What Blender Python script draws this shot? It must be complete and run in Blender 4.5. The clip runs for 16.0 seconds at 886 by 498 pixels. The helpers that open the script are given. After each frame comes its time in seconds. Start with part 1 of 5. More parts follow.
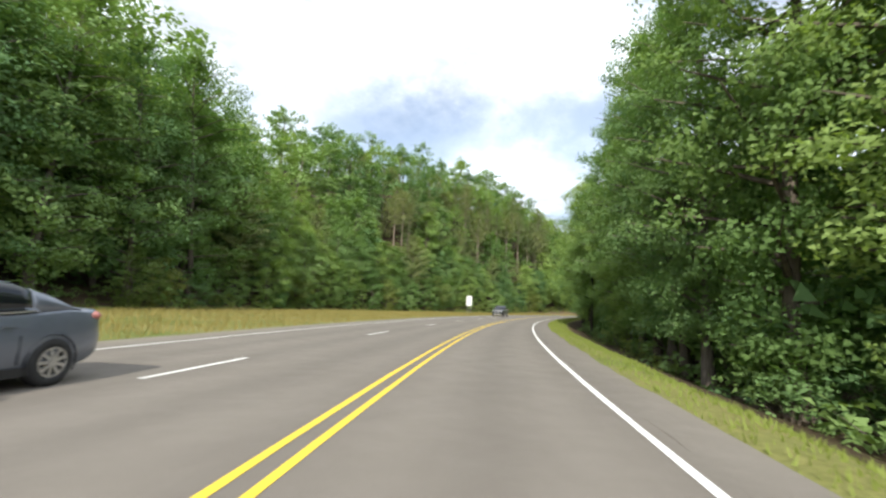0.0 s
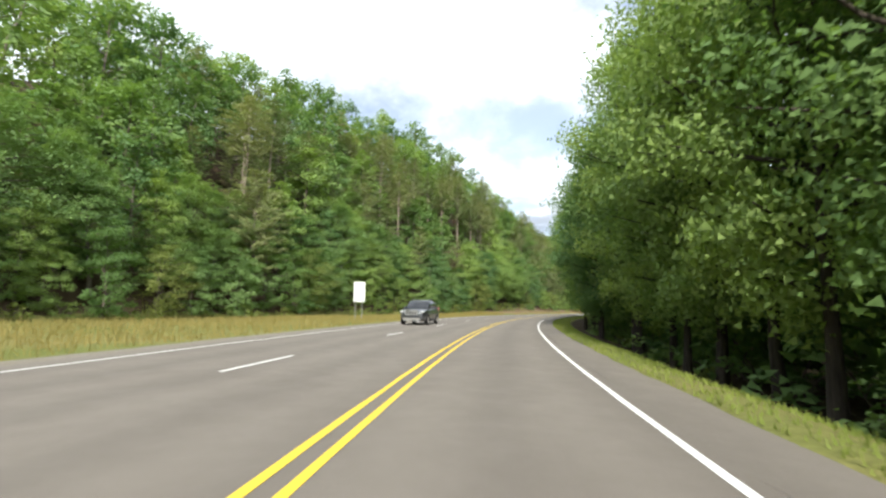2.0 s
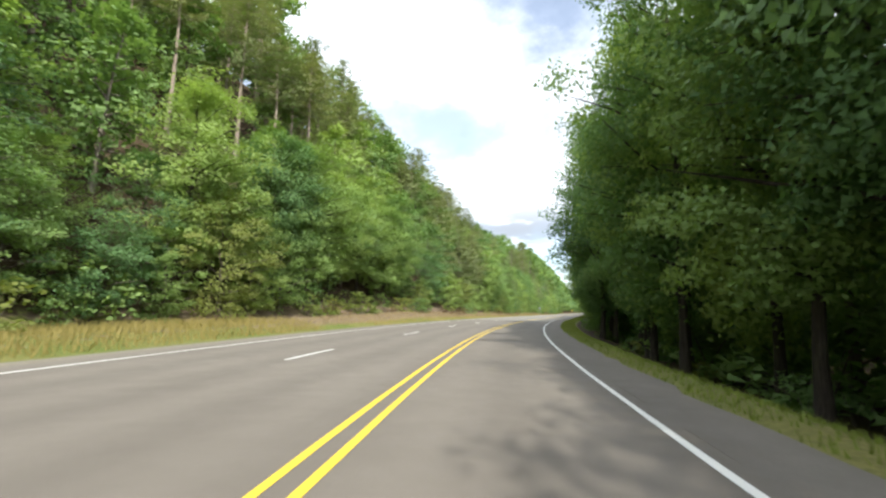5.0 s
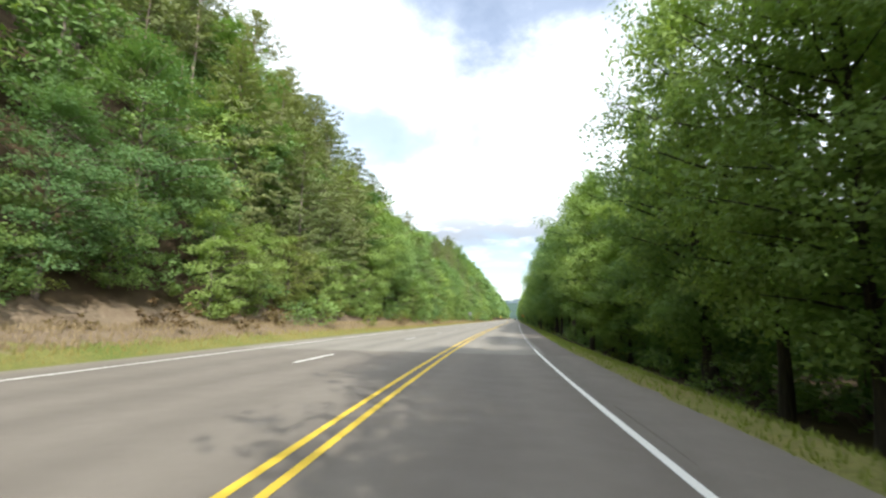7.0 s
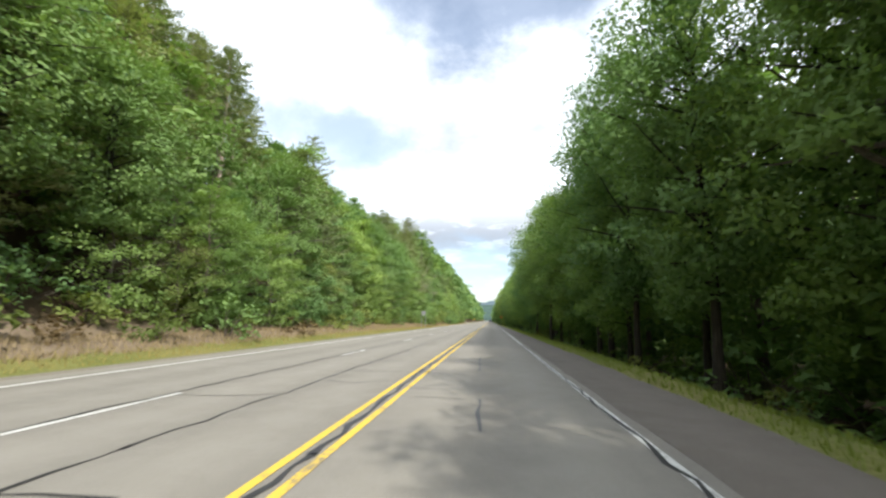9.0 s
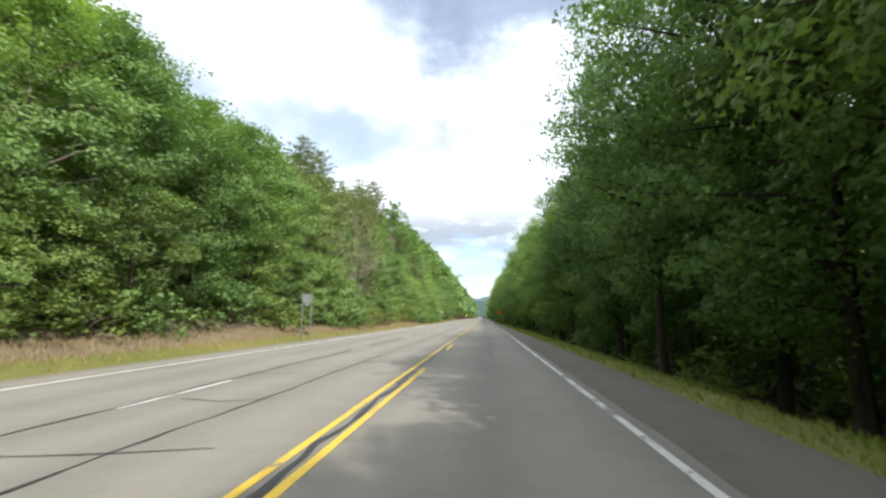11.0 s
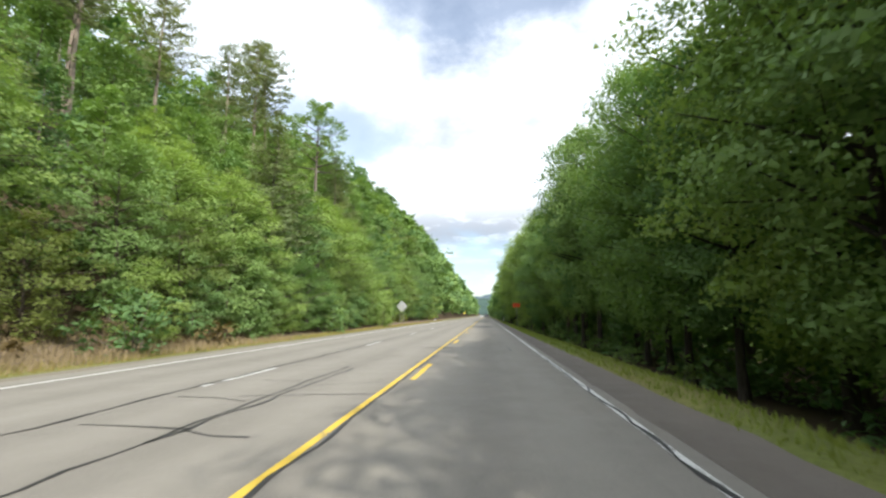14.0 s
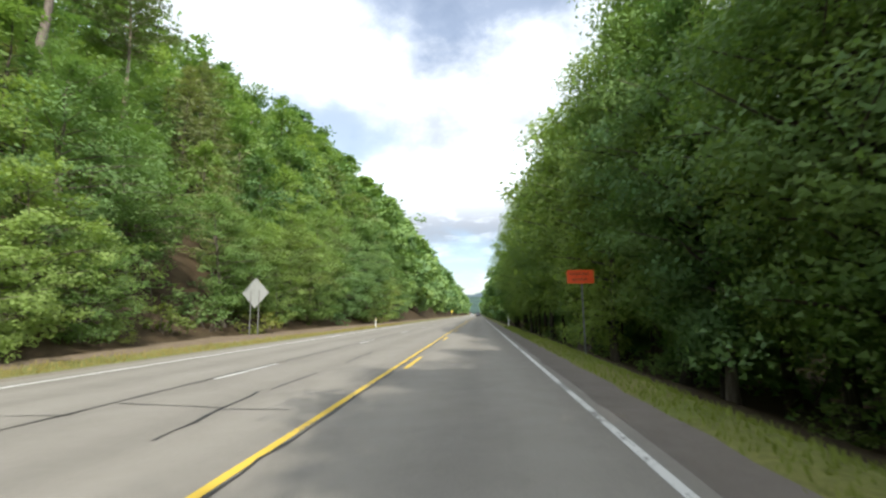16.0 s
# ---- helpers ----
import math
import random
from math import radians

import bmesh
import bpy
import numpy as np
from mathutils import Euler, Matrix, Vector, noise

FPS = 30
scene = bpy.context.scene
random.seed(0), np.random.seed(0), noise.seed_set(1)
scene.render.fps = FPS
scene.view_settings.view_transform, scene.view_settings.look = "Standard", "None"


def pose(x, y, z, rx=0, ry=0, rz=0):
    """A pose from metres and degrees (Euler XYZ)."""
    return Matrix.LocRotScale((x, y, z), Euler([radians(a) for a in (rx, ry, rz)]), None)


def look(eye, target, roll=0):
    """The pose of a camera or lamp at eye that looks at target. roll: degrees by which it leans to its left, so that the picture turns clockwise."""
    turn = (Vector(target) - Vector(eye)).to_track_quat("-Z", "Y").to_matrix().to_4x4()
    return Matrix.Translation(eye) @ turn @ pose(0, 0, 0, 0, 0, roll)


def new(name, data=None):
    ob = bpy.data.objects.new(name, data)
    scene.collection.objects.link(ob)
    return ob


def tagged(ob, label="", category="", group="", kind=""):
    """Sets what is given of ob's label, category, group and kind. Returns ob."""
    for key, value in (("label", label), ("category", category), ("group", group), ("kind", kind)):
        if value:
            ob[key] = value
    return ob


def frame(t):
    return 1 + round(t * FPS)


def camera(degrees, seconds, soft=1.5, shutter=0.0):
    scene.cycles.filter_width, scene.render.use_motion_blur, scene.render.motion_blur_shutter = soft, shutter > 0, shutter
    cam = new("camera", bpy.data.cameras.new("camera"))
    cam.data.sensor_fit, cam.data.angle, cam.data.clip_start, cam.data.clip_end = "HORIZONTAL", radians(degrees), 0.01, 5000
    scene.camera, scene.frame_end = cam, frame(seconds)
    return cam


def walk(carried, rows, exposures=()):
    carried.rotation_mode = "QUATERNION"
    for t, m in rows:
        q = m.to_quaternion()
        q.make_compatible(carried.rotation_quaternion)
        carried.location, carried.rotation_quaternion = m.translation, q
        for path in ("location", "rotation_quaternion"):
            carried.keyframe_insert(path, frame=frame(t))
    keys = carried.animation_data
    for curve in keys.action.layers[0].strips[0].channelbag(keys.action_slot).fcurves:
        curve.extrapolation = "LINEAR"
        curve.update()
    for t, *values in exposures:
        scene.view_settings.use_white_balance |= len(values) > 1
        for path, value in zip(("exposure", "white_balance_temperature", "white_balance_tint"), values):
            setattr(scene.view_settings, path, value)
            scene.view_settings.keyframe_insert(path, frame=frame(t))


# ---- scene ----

# ---- camera ----
cam = camera(89.5, 16.0, soft=2.45, shutter=0.07)
PATH = [
    (0.0, 1.452, 0.945, 1.328, 97.357, -2.338, 38.603),
    (0.5, -4.770, 10.735, 1.328, 97.193, -2.086, 36.887),
    (1.0, -10.661, 20.726, 1.328, 97.303, -1.708, 35.033),
    (1.5, -16.191, 30.910, 1.328, 97.465, -1.466, 33.073),
    (2.0, -21.266, 41.305, 1.328, 97.469, -0.955, 31.011),
    (2.5, -25.992, 51.871, 1.328, 97.583, -0.987, 28.971),
    (3.0, -30.357, 62.597, 1.328, 97.703, -1.210, 27.011),
    (3.5, -34.386, 73.467, 1.328, 97.443, -1.172, 25.088),
    (4.0, -38.160, 84.464, 1.328, 97.390, -1.162, 23.202),
    (4.5, -41.430, 95.634, 1.328, 97.482, -1.151, 20.958),
    (5.0, -44.152, 106.962, 1.328, 97.719, -1.139, 18.405),
    (5.5, -46.354, 118.400, 1.328, 98.028, -1.116, 15.793),
    (6.0, -48.081, 129.903, 1.328, 98.335, -1.074, 13.238),
    (6.5, -49.393, 141.436, 1.328, 98.568, -1.001, 10.989),
    (7.0, -50.348, 152.986, 1.328, 98.726, -0.897, 9.214),
    (7.5, -51.001, 164.503, 1.328, 98.745, -0.798, 7.802),
    (8.0, -51.368, 176.000, 1.328, 98.962, -0.724, 6.795),
    (8.5, -51.549, 187.499, 1.328, 99.101, -0.567, 6.195),
    (9.0, -51.616, 199.036, 1.328, 99.064, -0.478, 5.915),
    (9.5, -51.623, 210.601, 1.328, 99.001, -0.331, 5.689),
    (10.0, -51.590, 222.192, 1.328, 98.913, -0.126, 5.475),
    (10.5, -51.542, 233.807, 1.328, 98.809, 0.106, 5.311),
    (11.0, -51.493, 245.443, 1.328, 98.699, 0.337, 5.199),
    (11.5, -51.453, 257.097, 1.328, 98.593, 0.534, 5.189),
    (12.0, -51.430, 268.770, 1.328, 98.490, 0.700, 5.262),
    (12.5, -51.426, 280.487, 1.328, 98.434, 0.722, 5.453),
    (13.0, -51.450, 292.228, 1.328, 98.486, 0.610, 5.554),
    (13.5, -51.452, 303.987, 1.328, 98.479, 0.392, 5.547),
    (14.0, -51.469, 315.748, 1.328, 98.455, 0.327, 5.479),
    (14.5, -51.456, 327.515, 1.328, 98.464, 0.653, 5.336),
    (15.0, -51.408, 339.268, 1.328, 98.375, 0.667, 5.018),
    (15.5, -51.289, 351.009, 1.328, 98.220, 0.613, 4.736),
    (16.0, -51.184, 362.741, 1.328, 98.315, 0.794, 4.488),
]
walk(cam, [(t, pose(x, y, z, a, b, c)) for t, x, y, z, a, b, c in PATH], exposures=[(0.0, 0.32), (1.0, 0.34), (2.0, 0.48), (4.0, 0.63), (7.0, 0.6), (9.0, 0.45), (13.0, 0.42), (15.0, 0.43), (16.0, 0.35)])

# ---- the road's centre line: s metres along it, o metres to the right of it ----
BEND_S = np.arange(-20.0, 301.0, 32.0)
BEND_K = np.array([0.00248, 0.00296, 0.00305, 0.00286, 0.00358, 0.00347, 0.00206, 0.00049, 0.00006, -0.0001, -0.00009])
LINE_S = np.arange(-300.0, 3001.0, 1.0)
LINE_K = np.where((LINE_S < -20) | (LINE_S > 300), 0.0, np.interp(LINE_S, BEND_S, BEND_K))
LINE_H = np.cumsum(LINE_K[::-1])[::-1]
LINE_X = np.concatenate([[0.0], np.cumsum(-np.sin(LINE_H[:-1]))])
LINE_Y = np.concatenate([[0.0], np.cumsum(np.cos(LINE_H[:-1]))])
LINE_X, LINE_Y = LINE_X - LINE_X[300], LINE_Y - LINE_Y[300]


def along(s, o):
    """World x and y of road coordinates (arrays or numbers)."""
    h = np.interp(s, LINE_S, LINE_H)
    return np.interp(s, LINE_S, LINE_X) + o * np.cos(h), np.interp(s, LINE_S, LINE_Y) + o * np.sin(h)


def heading(s):
    return math.degrees(float(np.interp(s, LINE_S, LINE_H)))


PAVED_R, PAVED_L = 4.5, -8.4
DASH_O, EDGE_L, EDGE_R = -3.76, -7.48, 3.51
SEAM = 180.7
SHOULDER_S = [-300, 0, 20, 90, 184, 205, 222, 240, 290, 360, 900]
SHOULDER_O = [4.5, 4.4, 4.75, 4.7, 4.95, 5.15, 5.25, 5.15, 4.85, 4.45, 4.45]


def paved_right(s):
    return np.interp(s, SHOULDER_S, SHOULDER_O)


# forest edge and slope of the hill beside the road
EDGE_S = [-300, 0, 45, 62, 80, 110, 128, 150, 180, 300, 372, 387, 397, 410, 470, 520, 3000]
EDGE_O = [-31, -31, -30, -29, -26, -20, -16.5, -13.6, -11.6, -11.6, -10.8, -11.4, -13.4, -13.4, -12.6, -12.6, -12.6]
SLOPE_S = [-300, 20, 60, 85, 110, 140, 165, 200, 230, 320, 375, 405, 440, 520, 800, 3000]
SLOPE_K = [0.1, 0.2, 0.5, 0.86, 1.08, 1.15, 1.35, 1.25, 0.86, 0.68, 0.85, 0.9, 1.1, 1.4, 1.1, 0.2]


def bumps(x, y):
    return (np.sin(x * 0.31 + 1.3 * np.sin(y * 0.17)) * np.cos(y * 0.27 + 0.9 * np.sin(x * 0.13))
            + 0.5 * np.sin(x * 0.83 + y * 0.61) * np.sin(y * 0.74 - x * 0.37))


def rise(s, o):
    """Height of the ground at road coordinates."""
    s, o = np.asarray(s, float), np.asarray(o, float)
    x, y = along(s, o)
    edge = np.interp(s, EDGE_S, EDGE_O)
    slope = np.interp(s, SLOPE_S, SLOPE_K)
    d = np.maximum(0, edge - 0.4 - o)
    d = np.minimum(d, 34.0) + 0.6 * np.clip(d - 34.0, 0, 36.0) - 0.4 * np.maximum(0, d - 75.0)
    d = np.maximum(d, -30.0)
    hill = slope * d * np.clip(0.55 + d / 14.0, 0.0, 1.0)
    top = 25 + 75 * slope
    hill = np.where(hill > 0, top * (1 - np.exp(-np.maximum(hill, 0) / top)), hill * 0.2)
    bank = np.interp(s, [120, 165, 225, 300, 345], [0.0, 1.0, 0.7, 0.7, 0.2]) * np.clip((-9.3 - o) / 2.0, 0, 1) * 0.9
    left = hill + bank + 0.05 * bumps(x, y) * np.clip((-9.0 - o) / 2.0, 0, 1)
    verge_o = o - paved_right(s)
    fall = np.maximum(0, verge_o - 0.8)
    right = -0.32 * np.minimum(fall, 5.0) - 0.05 * np.maximum(0, fall - 5.0) + 0.06 * bumps(x, y) * np.clip((verge_o - 0.2) / 2.0, 0, 1)
    right = np.maximum(right, -4.0)
    shoulder = np.where(o > 0, right, left)
    under = np.where((verge_o < 0.1) & (o > PAVED_L - 0.1), -0.06, 0.0)
    return shoulder + under - 0.015


# ---- world and sun ----
SUN_AZ, SUN_EL = radians(155.5), radians(37.5)
world = bpy.data.worlds.new("sky")
scene.world = world
world.use_nodes = True
wt = world.node_tree
wt.nodes.clear()


def wnode(kind, **values):
    n = wt.nodes.new(kind)
    for k, v in values.items():
        n.inputs[k].default_value = v
    return n


w_out = wnode("ShaderNodeOutputWorld")
w_sky = wt.nodes.new("ShaderNodeTexSky")
w_sky.sky_type, w_sky.sun_disc = "NISHITA", False
w_sky.sun_elevation, w_sky.sun_rotation = SUN_EL, SUN_AZ
w_bg = wnode("ShaderNodeBackground", Strength=0.15)
w_cloud = wnode("ShaderNodeBackground", Strength=1.75)
w_mix = wt.nodes.new("ShaderNodeMixShader")
w_co = wt.nodes.new("ShaderNodeTexCoord")
w_sep = wt.nodes.new("ShaderNodeSeparateXYZ")
wt.links.new(w_co.outputs["Generated"], w_sep.inputs[0])


def wmath(op, a, b=None, c=None):
    n = wt.nodes.new("ShaderNodeMath")
    n.operation = op
    for i, v in enumerate((a, b, c)):
        if v is None:
            continue
        if isinstance(v, (int, float)):
            n.inputs[i].default_value = v
        else:
            wt.links.new(v, n.inputs[i])
    return n.outputs[0]


def wnoise(scale, detail, rough=0.55, stretch=(1.0, 1.0, 1.0), lacunarity=2.0):
    k2 = wt.nodes.new("ShaderNodeMapping")
    k2.inputs["Scale"].default_value = stretch
    wt.links.new(w_co.outputs["Generated"], k2.inputs[0])
    n = wnode("ShaderNodeTexNoise", Scale=scale, Detail=detail, Roughness=rough, Lacunarity=lacunarity)
    wt.links.new(k2.outputs[0], n.inputs["Vector"])
    return n.outputs["Fac"]


def wstep(value, lo, hi, a=0.0, b=1.0):
    n = wt.nodes.new("ShaderNodeMapRange")
    n.interpolation_type = "SMOOTHSTEP"
    for k2, v in zip(("From Min", "From Max", "To Min", "To Max"), (lo, hi, a, b)):
        n.inputs[k2].default_value = v
    wt.links.new(value, n.inputs["Value"])
    return n.outputs[0]


# azimuth from +y to the right and height over the horizon, in degrees, ruffled by noise for ragged cloud edges
ruffle = wnoise(3.2, 8.0, 0.6)
ruffle2 = wnoise(5.1, 8.0, 0.6, (1.0, 1.0, 1.7))
w_az = wmath("MULTIPLY", wmath("ARCTAN2", w_sep.outputs[0], w_sep.outputs[1]), 57.296)
w_el = wmath("MULTIPLY", wmath("ARCSINE", w_sep.outputs[2]), 57.296)
w_az2 = wmath("ADD", w_az, wmath("MULTIPLY", wmath("SUBTRACT", ruffle, 0.5), 38.0))
w_el2 = wmath("ADD", w_el, wmath("MULTIPLY", wmath("SUBTRACT", ruffle2, 0.5), 16.0))


def lobe(az, el, wide, high, weight):
    """A soft oval in the sky round a direction."""
    p = wmath("POWER", wmath("DIVIDE", wmath("SUBTRACT", w_az2, az), wide), 2.0)
    q = wmath("POWER", wmath("DIVIDE", wmath("SUBTRACT", w_el2, el), high), 2.0)
    return wmath("MULTIPLY", wmath("EXPONENT", wmath("MULTIPLY", wmath("ADD", p, q), -1.0)), weight)


# gaps between the clouds where the blue shows
gaps = wmath("MULTIPLY", wstep(w_el, 36.0, 50.0), wstep(wnoise(1.6, 6.0), 0.42, 0.6, 0.0, 0.8))
for az, el, wide, high, weight in ((2.0, 39.5, 24.0, 7.0, 1.0), (-20.0, 22.0, 15.0, 6.5, 0.78), (-44.0, 22.0, 22.0, 7.5, 0.8),
                                   (-62.0, 38.0, 9.0, 4.0, 0.8), (-3.0, 5.5, 18.0, 4.5, 0.75), (-20.0, 12.0, 6.0, 2.5, 0.5)):
    gaps = wmath("MAXIMUM", gaps, lobe(az, el, wide, high, weight))
w_clear = wmath("MULTIPLY", wstep(gaps, 0.05, 0.8), wstep(w_el, 22.0, 38.0, 0.74, 0.78))
# grey bases of the low clouds, faint modelling in the high ones
low = wmath("MULTIPLY", wstep(w_el, 18.0, 10.0), wstep(wnoise(7.0, 6.0, 0.6, (1.0, 1.0, 3.6)), 0.31, 0.56))
high = wstep(wnoise(2.6, 6.0, 0.6, (1.0, 1.0, 1.6)), 0.46, 0.7, 0.0, 0.75)
shade = wmath("MAXIMUM", low, high)
w_tone = wt.nodes.new("ShaderNodeMix")
w_tone.data_type = "RGBA"
w_tone.inputs[6].default_value, w_tone.inputs[7].default_value = (0.72, 0.77, 0.84, 1), (0.25, 0.28, 0.325, 1)
wt.links.new(shade, w_tone.inputs[0])
wt.links.new(w_tone.outputs[2], w_cloud.inputs["Color"])
w_fac = wmath("SUBTRACT", 1.0, w_clear)
wt.links.new(w_sky.outputs[0], w_bg.inputs["Color"])
wt.links.new(w_fac, w_mix.inputs[0])
wt.links.new(w_bg.outputs[0], w_mix.inputs[1])
wt.links.new(w_cloud.outputs[0], w_mix.inputs[2])
wt.links.new(w_mix.outputs[0], w_out.inputs[0])

sun_data = bpy.data.lights.new("sun", "SUN")
sun_data.energy, sun_data.angle, sun_data.color = 4.5, radians(0.6), (1.0, 0.965, 0.87)
sun = new("sun", sun_data)
to_sun = Vector((math.sin(SUN_AZ) * math.cos(SUN_EL), math.cos(SUN_AZ) * math.cos(SUN_EL), math.sin(SUN_EL)))
sun.matrix_world = look(to_sun * 200, (0, 0, 0))


# ---- materials ----
class Mat:
    """A node material with short helpers."""

    def __init__(self, name):
        self.m = bpy.data.materials.new(name)
        self.m.use_nodes = True
        self.t = self.m.node_tree
        self.b = self.t.nodes["Principled BSDF"]
        self.out = self.t.nodes["Material Output"]
        self.co = self.t.nodes.new("ShaderNodeTexCoord").outputs["Object"]

    def put(self, value, socket):
        if isinstance(value, (int, float)):
            socket.default_value = value
        elif isinstance(value, tuple):
            socket.default_value = (*value, 1.0)[:4] if len(value) == 3 and socket.type == "RGBA" else value
        else:
            self.t.links.new(value, socket)

    def noise(self, scale, detail=4.0, rough=0.55, stretch=None, at=None):
        n = self.t.nodes.new("ShaderNodeTexNoise")
        n.inputs["Scale"].default_value, n.inputs["Detail"].default_value, n.inputs["Roughness"].default_value = scale, detail, rough
        v = at or self.co
        if stretch:
            k = self.t.nodes.new("ShaderNodeMapping")
            k.inputs["Scale"].default_value = stretch
            self.t.links.new(v, k.inputs[0])
            v = k.outputs[0]
        self.t.links.new(v, n.inputs["Vector"])
        return n.outputs["Fac"]

    def span(self, value, lo, hi, a=0.0, b=1.0):
        n = self.t.nodes.new("ShaderNodeMapRange")
        for k, v in zip(("From Min", "From Max", "To Min", "To Max"), (lo, hi, a, b)):
            n.inputs[k].default_value = v
        self.t.links.new(value, n.inputs["Value"])
        return n.outputs[0]

    def mix(self, fac, a, b, blend="MIX"):
        n = self.t.nodes.new("ShaderNodeMix")
        n.data_type, n.blend_type = "RGBA", blend
        self.put(fac, n.inputs["Factor"])
        self.put(a, n.inputs[6])
        self.put(b, n.inputs[7])
        return n.outputs[2]

    def math(self, op, a, b):
        n = self.t.nodes.new("ShaderNodeMath")
        n.operation = op
        self.put(a, n.inputs[0])
        self.put(b, n.inputs[1])
        return n.outputs[0]

    def attr(self, name):
        n = self.t.nodes.new("ShaderNodeAttribute")
        n.attribute_name = name
        return n.outputs["Fac"]

    def island(self):
        return self.t.nodes.new("ShaderNodeNewGeometry").outputs["Random Per Island"]

    def chance(self):
        return self.t.nodes.new("ShaderNodeObjectInfo").outputs["Random"]

    def bump(self, height, strength, distance=0.02):
        n = self.t.nodes.new("ShaderNodeBump")
        n.inputs["Strength"].default_value, n.inputs["Distance"].default_value = strength, distance
        self.t.links.new(height, n.inputs["Height"])
        self.t.links.new(n.outputs[0], self.b.inputs["Normal"])

    def done(self, color=None, rough=0.8, metal=0.0, spec=0.5, coat=0.0):
        if color is not None:
            self.put(color, self.b.inputs["Base Color"])
        self.put(rough, self.b.inputs["Roughness"])
        self.b.inputs["Metallic"].default_value = metal
        self.b.inputs["Specular IOR Level"].default_value = spec
        self.b.inputs["Coat Weight"].default_value = coat
        return self.m


def plain(name, color, rough=0.6, metal=0.0, spec=0.5, coat=0.0, grain=0.12, scale=9.0):
    k = Mat(name)
    n = k.noise(scale, 5)
    dark = tuple(c * (1 - grain) for c in color)
    lite = tuple(min(1, c * (1 + grain)) for c in color)
    return k.done(k.mix(k.span(n, 0.3, 0.7), dark, lite), rough, metal, spec, coat)


def leafy(name, dark, light, warm, see=0.44, rough=0.65):
    """Leaves: tint by leaf and by tree, with light coming through."""
    k = Mat(name)
    c = k.mix(k.span(k.island(), 0, 1, 0.22, 0.78), dark, light)
    each = k.math("FRACT", k.math("ADD", k.chance(), k.attr("tint")), 0.0)
    c = k.mix(k.span(each, 0.2, 1.0, 0.0, 1.0), c, warm)
    c = k.mix(k.span(each, 0.0, 0.45, 0.6, 0.0), c, dark)
    place = k.t.nodes.new("ShaderNodeNewGeometry").outputs["Position"]
    c = k.mix(k.span(k.noise(0.11, 2, at=place), 0.45, 0.65, 0.0, 0.4), c, warm)
    c = k.mix(k.span(k.noise(0.3, 3, at=place), 0.45, 0.7, 0.0, 0.25), c, dark)
    k.done(c, rough, spec=0.2)
    tr = k.t.nodes.new("ShaderNodeBsdfTranslucent")
    tc = k.mix(1.0, c, (1.15, 1.2, 0.55), "MULTIPLY")
    k.t.links.new(tc, tr.inputs["Color"])
    mx = k.t.nodes.new("ShaderNodeMixShader")
    mx.inputs[0].default_value = see
    k.t.links.new(k.b.outputs[0], mx.inputs[1])
    k.t.links.new(tr.outputs[0], mx.inputs[2])
    k.t.links.new(mx.outputs[0], k.out.inputs[0])
    return k.m


def asphalt(name, base, light, patch, grit=0.35):
    k = Mat(name)
    fine = k.noise(95, 3, 0.7)
    broad = k.noise(0.22, 5, 0.6)
    mid = k.noise(1.7, 6, 0.6)
    lanes = k.noise(0.9, 3, 0.5, stretch=(1.0, 0.03, 1.0))
    c = k.mix(k.span(broad, 0.35, 0.65), base, light)
    c = k.mix(k.span(lanes, 0.5, 0.72, 0, 0.45), c, patch)
    c = k.mix(k.span(mid, 0.4, 0.75, 0, 0.3), c, patch)
    band = k.math("COSINE", k.math("MULTIPLY", k.math("ADD", k.attr("off"), k.span(broad, 0.3, 0.7, -1.9, -1.6)), 3.43), 0.0)
    c = k.mix(k.span(band, 0.1, 1.0, 0.0, 0.42), c, tuple(v * 0.72 for v in base))
    c = k.mix(k.span(band, -0.2, -1.0, 0.0, 0.4), c, tuple(v * 1.12 for v in light))
    c = k.mix(grit, c, k.mix(k.span(fine, 0.3, 0.72), tuple(v * 0.5 for v in base), tuple(min(1, v * 1.5) for v in light)))
    k.bump(fine, 0.35, 0.01)
    return k.done(c, k.span(mid, 0.3, 0.7, 0.75, 0.95), spec=0.35)


M_NEW = asphalt("brown_asphalt", (0.156, 0.136, 0.114), (0.189, 0.167, 0.141), (0.131, 0.114, 0.096))
M_OLD = asphalt("bleached_asphalt", (0.208, 0.190, 0.163), (0.254, 0.234, 0.202), (0.168, 0.155, 0.133), 0.3)
M_SHOULDER = asphalt("shoulder_asphalt", (0.123, 0.105, 0.088), (0.162, 0.139, 0.116), (0.090, 0.078, 0.067), 0.45)


def paint(name, color, under, worn):
    k = Mat(name)
    n = k.noise(14, 6, 0.7)
    m = k.noise(1.1, 4, 0.6)
    hole = k.math("ADD", k.span(n, 0.3, 0.8, 0, 0.5), k.span(m, 0.3, 0.75, 0, 0.5))
    c = k.mix(k.span(hole, worn, worn + 0.14), color, under)
    k.bump(n, 0.3, 0.004)
    return k.done(c, 0.7, spec=0.3)


M_YELLOW = paint("yellow_paint", (0.72, 0.5, 0.05), (0.25, 0.2, 0.12), 0.66)
M_YELLOW_OLD = paint("worn_yellow_paint", (0.66, 0.45, 0.06), (0.24, 0.2, 0.13), 0.52)
M_WHITE = paint("white_paint", (0.78, 0.77, 0.73), (0.22, 0.2, 0.18), 0.66)
M_WHITE_OLD = paint("worn_white_paint", (0.62, 0.61, 0.58), (0.22, 0.21, 0.19), 0.44)
M_TAR = plain("tar_seal", (0.028, 0.026, 0.025), 0.55, grain=0.3, scale=20)

